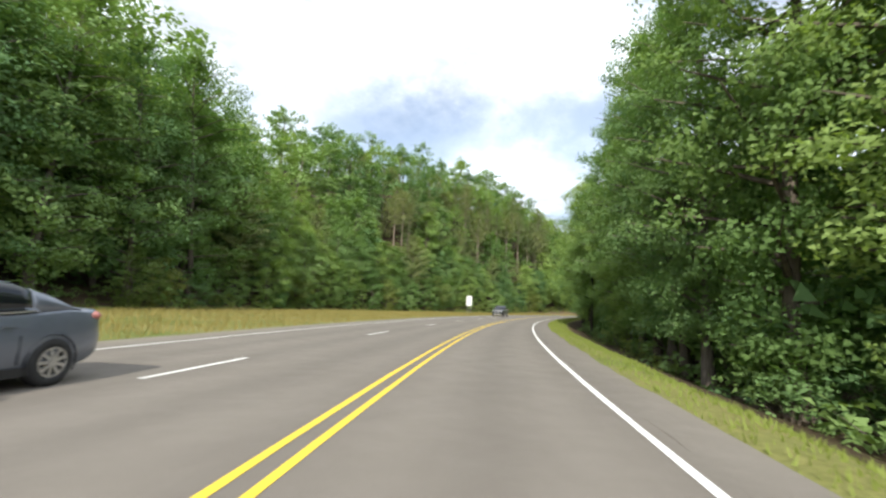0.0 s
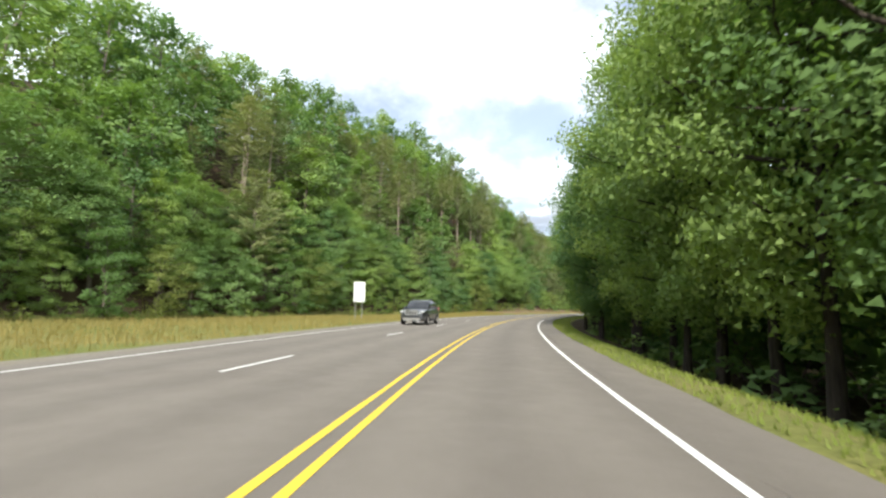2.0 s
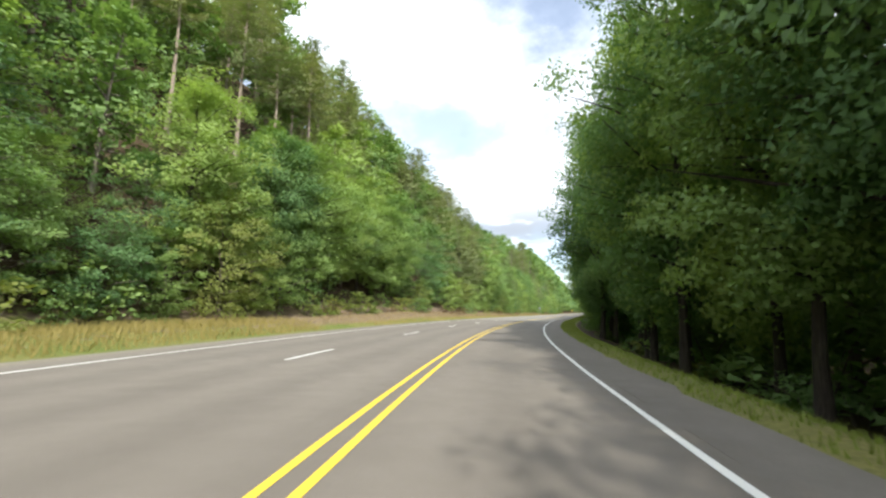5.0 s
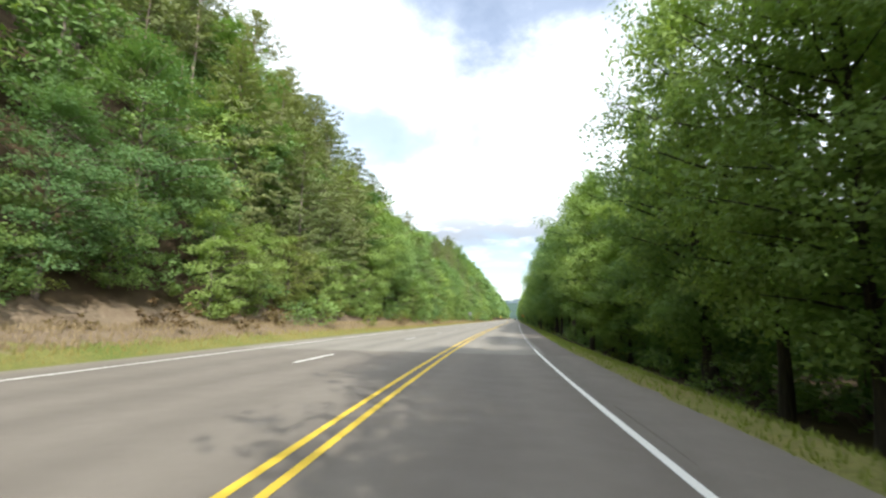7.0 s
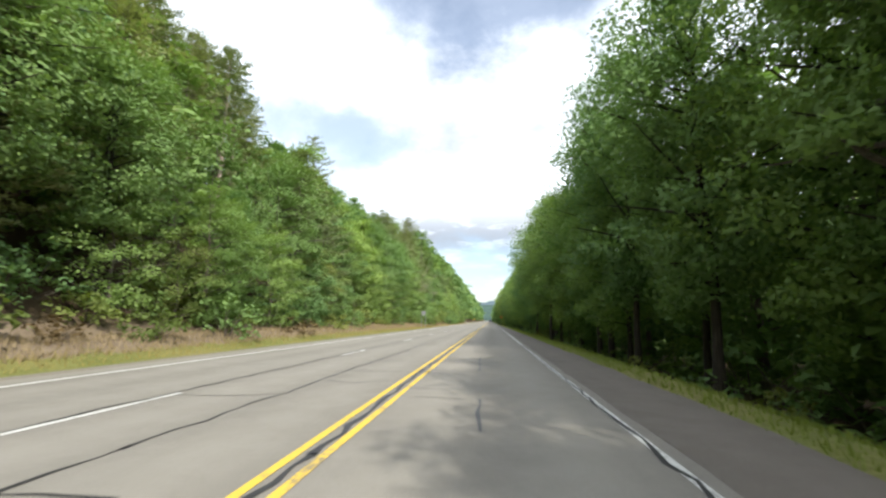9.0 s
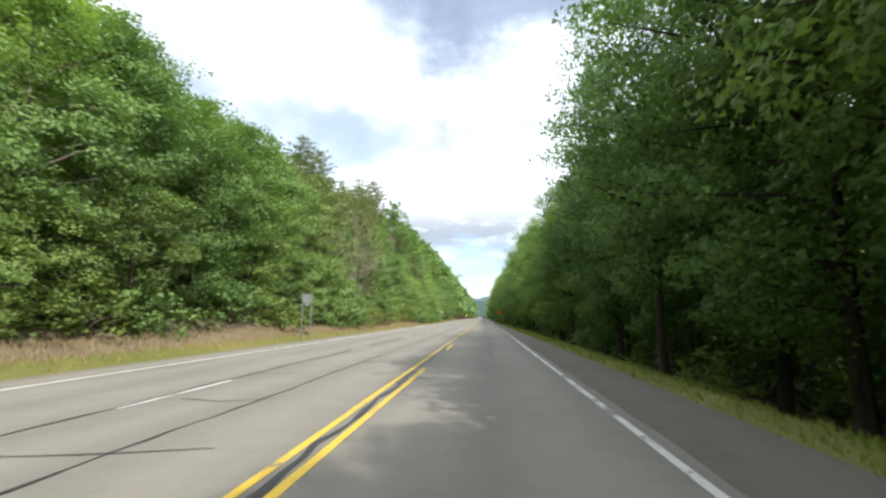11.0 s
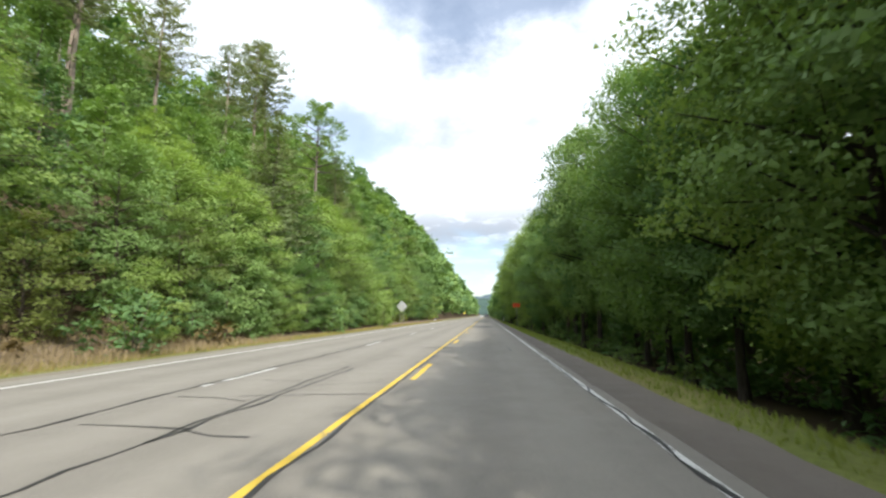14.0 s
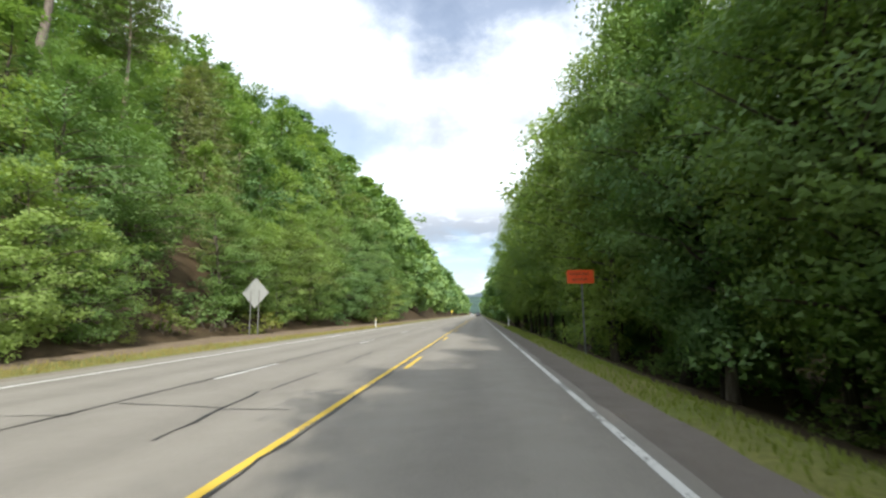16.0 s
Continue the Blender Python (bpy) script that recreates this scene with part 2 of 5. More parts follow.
k = Mat("ground")
dirt, litter = k.attr("dirt"), k.attr("litter")
g_fine, g_mid, g_wide = k.noise(9, 6, 0.65), k.noise(1.2, 5, 0.6), k.noise(0.16, 4, 0.6)
grass = k.mix(k.span(g_wide, 0.35, 0.65), (0.15, 0.185, 0.045), (0.27, 0.235, 0.085))
grass = k.mix(k.span(g_fine, 0.35, 0.7, 0, 0.6), grass, (0.075, 0.085, 0.025))
earth = k.mix(k.span(g_mid, 0.3, 0.7), (0.17, 0.125, 0.085), (0.255, 0.2, 0.14))
earth = k.mix(k.span(g_fine, 0.45, 0.7, 0, 0.55), earth, (0.11, 0.075, 0.048))
floor_c = k.mix(k.span(g_mid, 0.3, 0.7), (0.05, 0.034, 0.02), (0.085, 0.062, 0.035))
edge_noise = k.span(g_mid, 0.25, 0.75, -0.35, 0.35)
d_fac = k.span(k.math("ADD", dirt, edge_noise), 0.4, 0.6)
l_fac = k.span(k.math("ADD", litter, edge_noise), 0.4, 0.6)
k.bump(g_fine, 0.8, 0.06)
M_GROUND = k.done(k.mix(l_fac, k.mix(d_fac, grass, earth), floor_c), 0.95, spec=0.15)

k = Mat("gravel")
n1, n2 = k.noise(30, 4, 0.7), k.noise(2.0, 5)
k.bump(n1, 0.7, 0.03)
M_GRAVEL = k.done(k.mix(k.span(n2, 0.3, 0.7, 0, 0.6), k.mix(k.span(n1, 0.3, 0.7), (0.13, 0.115, 0.095), (0.33, 0.3, 0.25)), (0.2, 0.17, 0.12)), 0.95, spec=0.2)

k = Mat("bark")
n1 = k.noise(3.0, 6, 0.65, stretch=(4, 4, 0.6))
k.bump(n1, 0.9, 0.05)
M_BARK = k.done(k.mix(k.chance(), k.mix(k.span(n1, 0.3, 0.7), (0.045, 0.035, 0.026), (0.15, 0.12, 0.09)), k.mix(k.span(n1, 0.3, 0.7), (0.1, 0.085, 0.07), (0.26, 0.225, 0.185))), 0.9, spec=0.2)
# darker copy of the bark, with the forest's shade put into its colour
k = Mat("shaded_bark")
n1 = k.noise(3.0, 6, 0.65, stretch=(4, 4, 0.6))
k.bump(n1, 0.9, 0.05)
M_SHADED_BARK = k.done(k.mix(k.span(n1, 0.3, 0.7), (0.024, 0.02, 0.016), (0.085, 0.07, 0.055)), 0.9, spec=0.2)
k = Mat("pale_pine_bark")
n1 = k.noise(3.0, 6, 0.65, stretch=(4, 4, 0.6))
k.bump(n1, 0.9, 0.05)
M_PALE_BARK = k.done(k.mix(k.span(n1, 0.3, 0.7), (0.17, 0.13, 0.1), (0.36, 0.3, 0.24)), 0.9, spec=0.2)
k = Mat("grey_deadwood")
n1 = k.noise(4.0, 6, 0.6, stretch=(5, 5, 0.7))
k.bump(n1, 0.6, 0.03)
M_DEAD = k.done(k.mix(k.span(n1, 0.3, 0.7), (0.27, 0.225, 0.165), (0.45, 0.39, 0.31)), 0.9, spec=0.2)

M_LEAF = leafy("broad_leaves", (0.116, 0.208, 0.070), (0.210, 0.325, 0.105), (0.306, 0.408, 0.126))
M_LEAF_DEEP = leafy("deep_green_leaves", (0.099, 0.187, 0.075), (0.178, 0.298, 0.114), (0.242, 0.350, 0.117), see=0.36)
M_NEEDLE = leafy("pine_needles", (0.128, 0.170, 0.074), (0.206, 0.252, 0.108), (0.262, 0.288, 0.124), see=0.36)
M_BUSH = leafy("bush_leaves", (0.092, 0.153, 0.046), (0.191, 0.267, 0.076), (0.266, 0.290, 0.087))
M_BROWN_LEAF = leafy("withered_leaves", (0.1, 0.065, 0.03), (0.2, 0.14, 0.07), (0.16, 0.12, 0.05), see=0.2)
M_GRASS = leafy("grass_blades", (0.12, 0.2, 0.03), (0.21, 0.3, 0.055), (0.25, 0.28, 0.07), see=0.3)
M_DRY = leafy("withered_grass", (0.21, 0.155, 0.1), (0.36, 0.28, 0.19), (0.32, 0.25, 0.15), see=0.25)
M_STRAW = leafy("dry_grass", (0.19, 0.165, 0.05), (0.37, 0.30, 0.11), (0.32, 0.26, 0.1), see=0.3)


# ---- mesh helpers ----
def link_mesh(name, verts, faces, material, parent=None, smooth=False, label=""):
    me = bpy.data.meshes.new(name)
    me.from_pydata([tuple(v) for v in verts], [], [tuple(f) for f in faces])
    if material:
        me.materials.append(material)
    if smooth:
        me.polygons.foreach_set("use_smooth", [True] * len(me.polygons))
    me.update()
    ob = new(name, me)
    if parent:
        ob.parent = parent
    if label:
        tagged(ob, label)
    return ob


def part(name, bm, material, parent, label="", smooth=False):
    me = bpy.data.meshes.new(name)
    if smooth:
        for f in bm.faces:
            f.smooth = True
    bm.to_mesh(me)
    bm.free()
    me.materials.append(material)
    ob = new(name, me)
    ob.parent = parent
    if label:
        tagged(ob, label)
    return ob


def ribbon(name, s0, s1, o0, o1, z, step, material, parent=None, wander=0.0, rng=None):
    """A strip of the road between two offsets, following the bend."""
    n = max(1, int(math.ceil((s1 - s0) / step)))
    s = np.linspace(s0, s1, n + 1)
    a = o0 + (rng.normal(0, wander, n + 1) if wander else 0)
    b = o1 + (rng.normal(0, wander, n + 1) if wander else 0)
    xa, ya = along(s, a)
    xb, yb = along(s, b)
    verts = []
    for i in range(n + 1):
        verts += [(xa[i], ya[i], z), (xb[i], yb[i], z)]
    faces = [(2 * i, 2 * i + 1, 2 * i + 3, 2 * i + 2) for i in range(n)]
    return link_mesh(name, verts, faces, material, parent)


def strip_solid(name, s0, s1, o0, o1, z_top, depth, step, material, wander=0.0, rng=None):
    """A paved slab with a top and sides."""
    n = max(1, int(math.ceil((s1 - s0) / step)))
    s = np.linspace(s0, s1, n + 1)
    a = o0 + (rng.normal(0, wander, n + 1) if wander else np.zeros(n + 1))
    b = (paved_right(s) if o1 == PAVED_R else o1) + (rng.normal(0, wander, n + 1) if wander else np.zeros(n + 1))
    rows = []
    for o, z in ((a - 0.1, z_top - depth), (a, z_top), (b, z_top), (b + 0.1, z_top - depth)):
        x, y = along(s, o)
        rows.append(np.stack([x, y, np.full(n + 1, z)], 1))
    verts = np.concatenate(rows)
    m = n + 1
    faces = [(r * m + i, (r + 1) * m + i, (r + 1) * m + i + 1, r * m + i + 1) for r in range(3) for i in range(n)]
    ob = link_mesh(name, verts, faces, material)
    ob.data.attributes.new("off", "FLOAT", "POINT").data.foreach_set("value", np.concatenate([a - 0.1, a, b, b + 0.1]).astype(np.float32))
    return ob


# ---- ground ----
def grade(vals, edges):
    return np.concatenate([np.arange(a, b, st) for (a, b), st in zip(zip(edges[:-1], edges[1:]), vals)] + [[edges[-1]]])


g_s = grade([25, 3, 1.5, 6, 25, 100], [-300, -30, 0, 420, 600, 900, 3000])
g_o = grade([450, 60, 8, 3, 0.7, 3.2, 0.45, 2, 12, 60], [-3000, -300, -120, -48, -30, -8.7, 4.3, 8, 20, 80, 260])
S, O = np.meshgrid(g_s, g_o, indexing="ij")
X, Y = along(S, O)
Z = rise(S, O)
nO = len(g_o)
verts = np.stack([X.ravel(), Y.ravel(), Z.ravel()], 1)
faces = [(i * nO + j, i * nO + j + 1, (i + 1) * nO + j + 1, (i + 1) * nO + j) for i in range(len(g_s) - 1) for j in range(nO - 1)]
ground = link_mesh("ground", verts, faces, M_GROUND, smooth=True)
tagged(ground, "rolling ground with grass verges, earth bank and forest floor", "ground", kind="structure")
edge_line = np.interp(S, EDGE_S, EDGE_O)
earth_on = np.interp(S, [118, 150, 335, 352], [0, 1, 1, 0.85]) * np.clip((-9.9 - O) / 0.8, 0, 1)
litter_on = np.clip((edge_line + np.interp(S, [345, 360], [-0.6, 0.9]) - O) / 1.6, 0, 1) + np.clip((O - paved_right(S) - np.interp(S, [0, 150, 300], [1.9, 1.4, 1.1])) / 0.9, 0, 1)
for key, field in (("dirt", earth_on), ("litter", litter_on)):
    ground.data.attributes.new(key, "FLOAT", "POINT").data.foreach_set("value", field.ravel().astype(np.float32))

# ---- pavement ----
rng = np.random.default_rng(11)
road_new = strip_solid("road_1", -300, SEAM, PAVED_L, PAVED_R - 0.75, 0.0, 0.12, 2.0, M_NEW)
tagged(road_new, "smooth brownish-grey asphalt road bending through the forest", "road", kind="structure")
road_old = strip_solid("road_2", SEAM, 2400, PAVED_L, PAVED_R - 0.75, -0.004, 0.12, 2.0, M_OLD)
tagged(road_old, "bleached old asphalt road with tar-sealed cracks", "road", kind="structure")
near_shoulder = strip_solid("shoulder_1", -300, SEAM, PAVED_R - 0.75, PAVED_R, -0.003, 0.1, 0.9, M_NEW, 0.035, rng)
tagged(near_shoulder, "narrow brownish-grey asphalt shoulder beside grass", "shoulder", kind="structure")
shoulder = strip_solid("shoulder_2", SEAM, 900, PAVED_R - 0.75, PAVED_R, -0.003, 0.1, 0.9, M_SHOULDER, 0.035, rng)
tagged(shoulder, "narrow rough asphalt shoulder beside grass", "shoulder", kind="structure")
verge = strip_solid("gravel_edge", -300, 900, PAVED_L - 0.75, PAVED_L, -0.012, 0.1, 0.9, M_GRAVEL, 0.05, rng)
tagged(verge, "pale gravel strip along the road's edge", "gravel", kind="structure")

Z_MARK = 0.005
for name, off, s0, s1, mat in (("yellow_line", -0.15, -120, 184, M_YELLOW), ("yellow_line", 0.155, -120, 184, M_YELLOW),
                               ("yellow_line", -0.155, 184, 1200, M_YELLOW_OLD), ("yellow_line", 0.155, 184, 268, M_YELLOW_OLD),
                               ("edge_line", EDGE_R, -120, 184, M_WHITE), ("edge_line", EDGE_R, 184, 1200, M_WHITE_OLD),
                               ("edge_line", EDGE_L, -120, 184, M_WHITE), ("edge_line", EDGE_L, 184, 1200, M_WHITE)):
    ribbon(name, s0, s1, off - 0.052, off + 0.052, Z_MARK if s0 < 180 else Z_MARK - 0.003, 1.5, mat, road_new if s0 < 180 else road_old, 0.004, rng)
for i in range(-4, 60):
    s0 = 6.72 + 12.075 * i if i < 15 else 190.2 + 12.04 * (i - 15)
    old = s0 > SEAM
    ribbon("lane_dash", s0, s0 + 3.05, DASH_O - 0.055, DASH_O + 0.055, Z_MARK - (0.003 if old else 0), 0.8, M_WHITE_OLD if old else M_WHITE, road_old if old else road_new, 0.004, rng)
for i in range(0, 40):
    s0 = 274.85 + 12.192 * i
    ribbon("passing_dash", s0, s0 + 3.05, 0.09, 0.22, Z_MARK - 0.003, 0.8, M_YELLOW_OLD, road_old, 0.004, rng)


def crack(points, width, rng, z=0.001, wig=0.4):
    """A tar-sealed crack along points in road coordinates."""
    pts = []
    for (s0, o0), (s1, o1) in zip(points[:-1], points[1:]):
        n = max(1, int(math.hypot(s1 - s0, o1 - o0) / 0.45))
        for i in range(n):
            f = i / n
            pts.append((s0 + (s1 - s0) * f, o0 + (o1 - o0) * f))
    pts.append(points[-1])
    p = np.array(pts) + rng.normal(0, 0.026, (len(pts), 2))
    run = np.arange(len(pts)) * 0.45
    sway = sum(a * np.sin(run * f + rng.uniform(0, 6.28)) for a, f in ((0.05, 0.5), (0.035, 1.3), (0.025, 2.9)))
    p[:, 1] += wig * sway * (abs(points[-1][0] - points[0][0]) > 5)
    p[:, 0] += 1.1 * sway * (abs(points[-1][0] - points[0][0]) <= 5)
    d = np.gradient(p, axis=0)
    d /= np.linalg.norm(d, axis=1)[:, None] + 1e-6
    w = 1.12 * width * (0.35 + 0.65 * np.abs(np.sin(np.arange(len(p)) * 0.9 + rng.random() * 6))) * rng.uniform(0.8, 1.25, len(p))
    nrm = np.stack([-d[:, 1], d[:, 0]], 1) * w[:, None] * 0.5
    verts = []
    for a, b in zip(p + nrm, p - nrm):
        xa, ya = along(a[0], a[1])
        xb, yb = along(b[0], b[1])
        verts += [(xa, ya, z), (xb, yb, z)]
    faces = [(2 * i, 2 * i + 1, 2 * i + 3, 2 * i + 2) for i in range(len(p) - 1)]
    return link_mesh("crack_seal", verts, faces, M_TAR, road_old)


rng = np.random.default_rng(5)
for s0 in np.arange(183, 560, 31.0):
    s1 = s0 + 31.2
    crack([(s0, -3.86), (s1, -3.86)], 0.06, rng, 0.0035)
    if s0 < 320:
        crack([(s0, -1.98), (s0 + 14, -1.95 + rng.normal(0, 0.06)), (s1, -1.98)], 0.055, rng)
    mid_o = 0.0 if s0 < 265 else -0.06
    crack([(s0, mid_o), (s1, mid_o)], 0.085 if s0 < 265 else 0.05, rng, 0.0035, 0.15)
for s0, s1, wide in ((183, 236, 0.055), (283, 300, 0.045), (300, 334, 0.055), (334, 341, 0.045)):
    crack([(s0, 3.5), (s1, 3.5)], wide, rng, 0.0035, 0.15)
# branching cracks of the old surface: start, end, width
RUNS = [(192.75, -5.67, 192.5, -4.06, 0.05), (192.0, -1.96, 191.75, -0.4, 0.05), (193.1, -1.96, 193.0, -1.28, 0.04), (193.0, -3.63, 193.0, -2.22, 0.035),
        (193.5, -0.06, 193.25, 1.44, 0.035), (192.5, 1.24, 192.25, 1.88, 0.05), (195.5, -2.1, 197.7, -2.1, 0.05), (197.75, -2.04, 198.4, -1.2, 0.035),
        (215.2, 1.61, 217.5, 1.59, 0.055), (222.0, 1.52, 226.5, 1.41, 0.05), (217.5, 0.45, 217.5, 1.59, 0.025), (273.75, -3.58, 273.25, -2.12, 0.055),
        (274.25, 2.12, 274.5, 3.4, 0.045), (274.5, -0.09, 274.25, 0.89, 0.04), (275.9, 0.1, 274.3, 0.18, 0.06), (276.2, -2.6, 276.4, -1.4, 0.03)]
RUNS_ON = [(296.5, -3.85, 296.6, -2.5, 0.06), (296.6, -2.5, 296.5, -1.16, 0.05), (297.5, -3.03, 297.5, -2.01, 0.035), (299.75, -2.98, 299.5, -1.0, 0.03),
           (321.5, -3.71, 320.75, -1.84, 0.045), (320.75, -0.17, 320.2, 0.78, 0.045), (320.25, -1.77, 320.25, -1.14, 0.035), (331.7, -3.41, 331.5, -1.85, 0.06),
           (331.5, -1.85, 331.25, -0.97, 0.055), (333.5, -3.49, 333.25, -2.16, 0.04), (333.75, -2.43, 334.0, -0.02, 0.04), (335.5, -2.94, 335.5, -1.83, 0.03),
           (335.0, -1.65, 335.5, -0.37, 0.03), (345.5, -0.15, 345.0, 2.37, 0.04), (346.0, 2.58, 343.5, 2.6, 0.06), (345.0, -5.28, 344.5, -1.35, 0.045)]
RUNS_END = [(354.3, -3.37, 354.2, -2.25, 0.06), (358.25, 0.01, 358.0, 1.91, 0.035), (356.75, 1.17, 356.75, 3.14, 0.03), (380.25, -3.79, 379.8, -1.82, 0.05),
            (379.75, -1.82, 379.75, -0.72, 0.05), (381.5, -1.83, 383.75, -1.85, 0.05), (386.0, -1.8, 390.5, -1.97, 0.05), (337.75, -1.71, 334.5, -1.79, 0.055)]
for s0, o0, s1, o1, wide in RUNS + RUNS_ON + RUNS_END:
    crack([(s0, o0), ((s0 + s1) / 2 + rng.normal(0, 0.06), (o0 + o1) / 2), (s1, o1)], wide, rng)
for s0, o0, s1, o1, wig in ((272.0, 2.03, 289.5, 2.0, 1.6), (355.0, 2.1, 367.5, 2.03, 1.6), (331.0, -1.9, 334.4, -1.8, 0.8), (353.5, -2.0, 361.5, -1.5, 2.6), (378.0, -1.6, 381.3, -1.95, 1.2)):
    crack([(s0, o0), (s1, o1)], 0.07, rng, wig=wig)
for lo, hi in ((198, 270), (302, 318), (362, 376), (392, 520)):
    s0 = float(lo)
    while s0 < hi:
        s0 += rng.uniform(1.8, 4.6)
        o0 = rng.choice([-5.6, -3.8, -3.4, -1.9, 0.3])
        o1 = o0 + rng.uniform(0.9, 2.4)
        crack([(s0, o0), (s0 + rng.normal(0, 0.15), (o0 + o1) / 2), (s0 + rng.normal(0, 0.3), min(o1, 3.2))], rng.uniform(0.03, 0.06), rng)

# ---- trees ----
def tube(points, radii, sides=6):
    """Verts and faces of a tapered stem through points."""
    pts = [Vector(p) for p in points]
    verts, faces = [], []
    for i, p in enumerate(pts):
        d = (pts[min(i + 1, len(pts) - 1)] - pts[max(i - 1, 0)]).normalized()
        a = d.orthogonal().normalized()
        b = d.cross(a)
        for j in range(sides):
            t = 2 * math.pi * j / sides
            verts.append(p + (a * math.cos(t) + b * math.sin(t)) * radii[i])
    for i in range(len(pts) - 1):
        for j in range(sides):
            k2 = (j + 1) % sides
            faces.append((i * sides + j, i * sides + k2, (i + 1) * sides + k2, (i + 1) * sides + j))
    return verts, faces


class Wood:
    """Gathers stems into one mesh."""

    def __init__(self):
        self.v, self.f = [], []

    def add(self, points, radii, sides=6):
        v, f = tube(points, radii, sides)
        n = len(self.v)
        self.v += v
        self.f += [tuple(i + n for i in q) for q in f]


def leaves(rng, centres, count, reach, flat, size, aspect=0.62, droop=0.25, tilt=0.5, simple=False, heart=None):
    """Folded leaf blades round clump centres: verts and faces."""
    c = np.repeat(np.asarray(centres, float), count, axis=0)
    n = len(c)
    r = np.repeat(np.asarray(reach, float), count) if np.ndim(reach) else np.full(n, reach)
    d = rng.normal(0, 1, (n, 3))
    d /= np.linalg.norm(d, axis=1)[:, None]
    rad = r * rng.random(n) ** 0.45
    p = c + d * rad[:, None] * np.array([1, 1, flat])
    p[:, 2] -= droop * (np.hypot(d[:, 0], d[:, 1]) * rad) ** 1.5 * 0.5
    ang = rng.uniform(0, 2 * math.pi, n)
    f = np.stack([np.cos(ang), np.sin(ang), rng.normal(-0.25, 0.35, n)], 1)
    f /= np.linalg.norm(f, axis=1)[:, None]
    up = d * np.array([1.0, 1.0, 0.8]) * 0.7 + rng.normal(0, tilt * 0.4, (n, 3)) + np.array([0, 0, 0.75])
    if heart is not None:
        out = c - np.asarray(heart)
        out[:, 2] *= 0.5
        up += 0.9 * out / (np.linalg.norm(out, axis=1)[:, None] + 1e-6)
    side = np.cross(f, up)
    side /= np.linalg.norm(side, axis=1)[:, None] + 1e-9
    nrm = np.cross(side, f)
    L = size * rng.uniform(0.65, 1.35, n)[:, None]
    w = L * aspect * 0.5
    base, tip = p - f * L * 0.5, p + f * L * 0.5
    lf = p + side * w + nrm * w * 0.35 - f * L * 0.08
    rt = p - side * w + nrm * w * 0.35 - f * L * 0.08
    if simple:
        return np.stack([base + side * w, tip, base - side * w * 1.2], 1).reshape(-1, 3), np.arange(3 * n).reshape(-1, 3)
    verts = np.stack([base, lf, tip, rt], 1).reshape(-1, 3)
    i = np.arange(n) * 4
    faces = np.concatenate([np.stack([i, i + 2, i + 1], 1), np.stack([i, i + 3, i + 2], 1)])
    return verts, faces


def raw_mesh(name, verts, faces, material, smooth=False):
    """A triangle or quad mesh from arrays."""
    me = bpy.data.meshes.new(name)
    faces = np.asarray(faces)
    verts = np.asarray(verts, np.float32)
    m = faces.shape[1]
    me.vertices.add(len(verts))
    me.vertices.foreach_set("co", verts.ravel())
    me.loops.add(faces.size)
    me.loops.foreach_set("vertex_index", faces.astype(np.int32).ravel())
    me.polygons.add(len(faces))
    me.polygons.foreach_set("loop_start", np.arange(0, faces.size, m, dtype=np.int32))
    me.polygons.foreach_set("loop_total", np.full(len(faces), m, np.int32))
    me.update(calc_edges=True)
    me.materials.append(material)
    return me


def crown_shape(f, kind):
    """Half-width of a crown at height fraction f of it."""
    if kind == "full":
        return max(0.12, (math.sin(math.pi * min(1, 0.16 + 0.80 * f)) ** 0.75))
    if kind == "wide":
        return max(0.12, (math.sin(math.pi * min(1, 0.32 + 0.64 * f)) ** 0.7))
    return max(0.1, 1.0 - f) ** 0.8


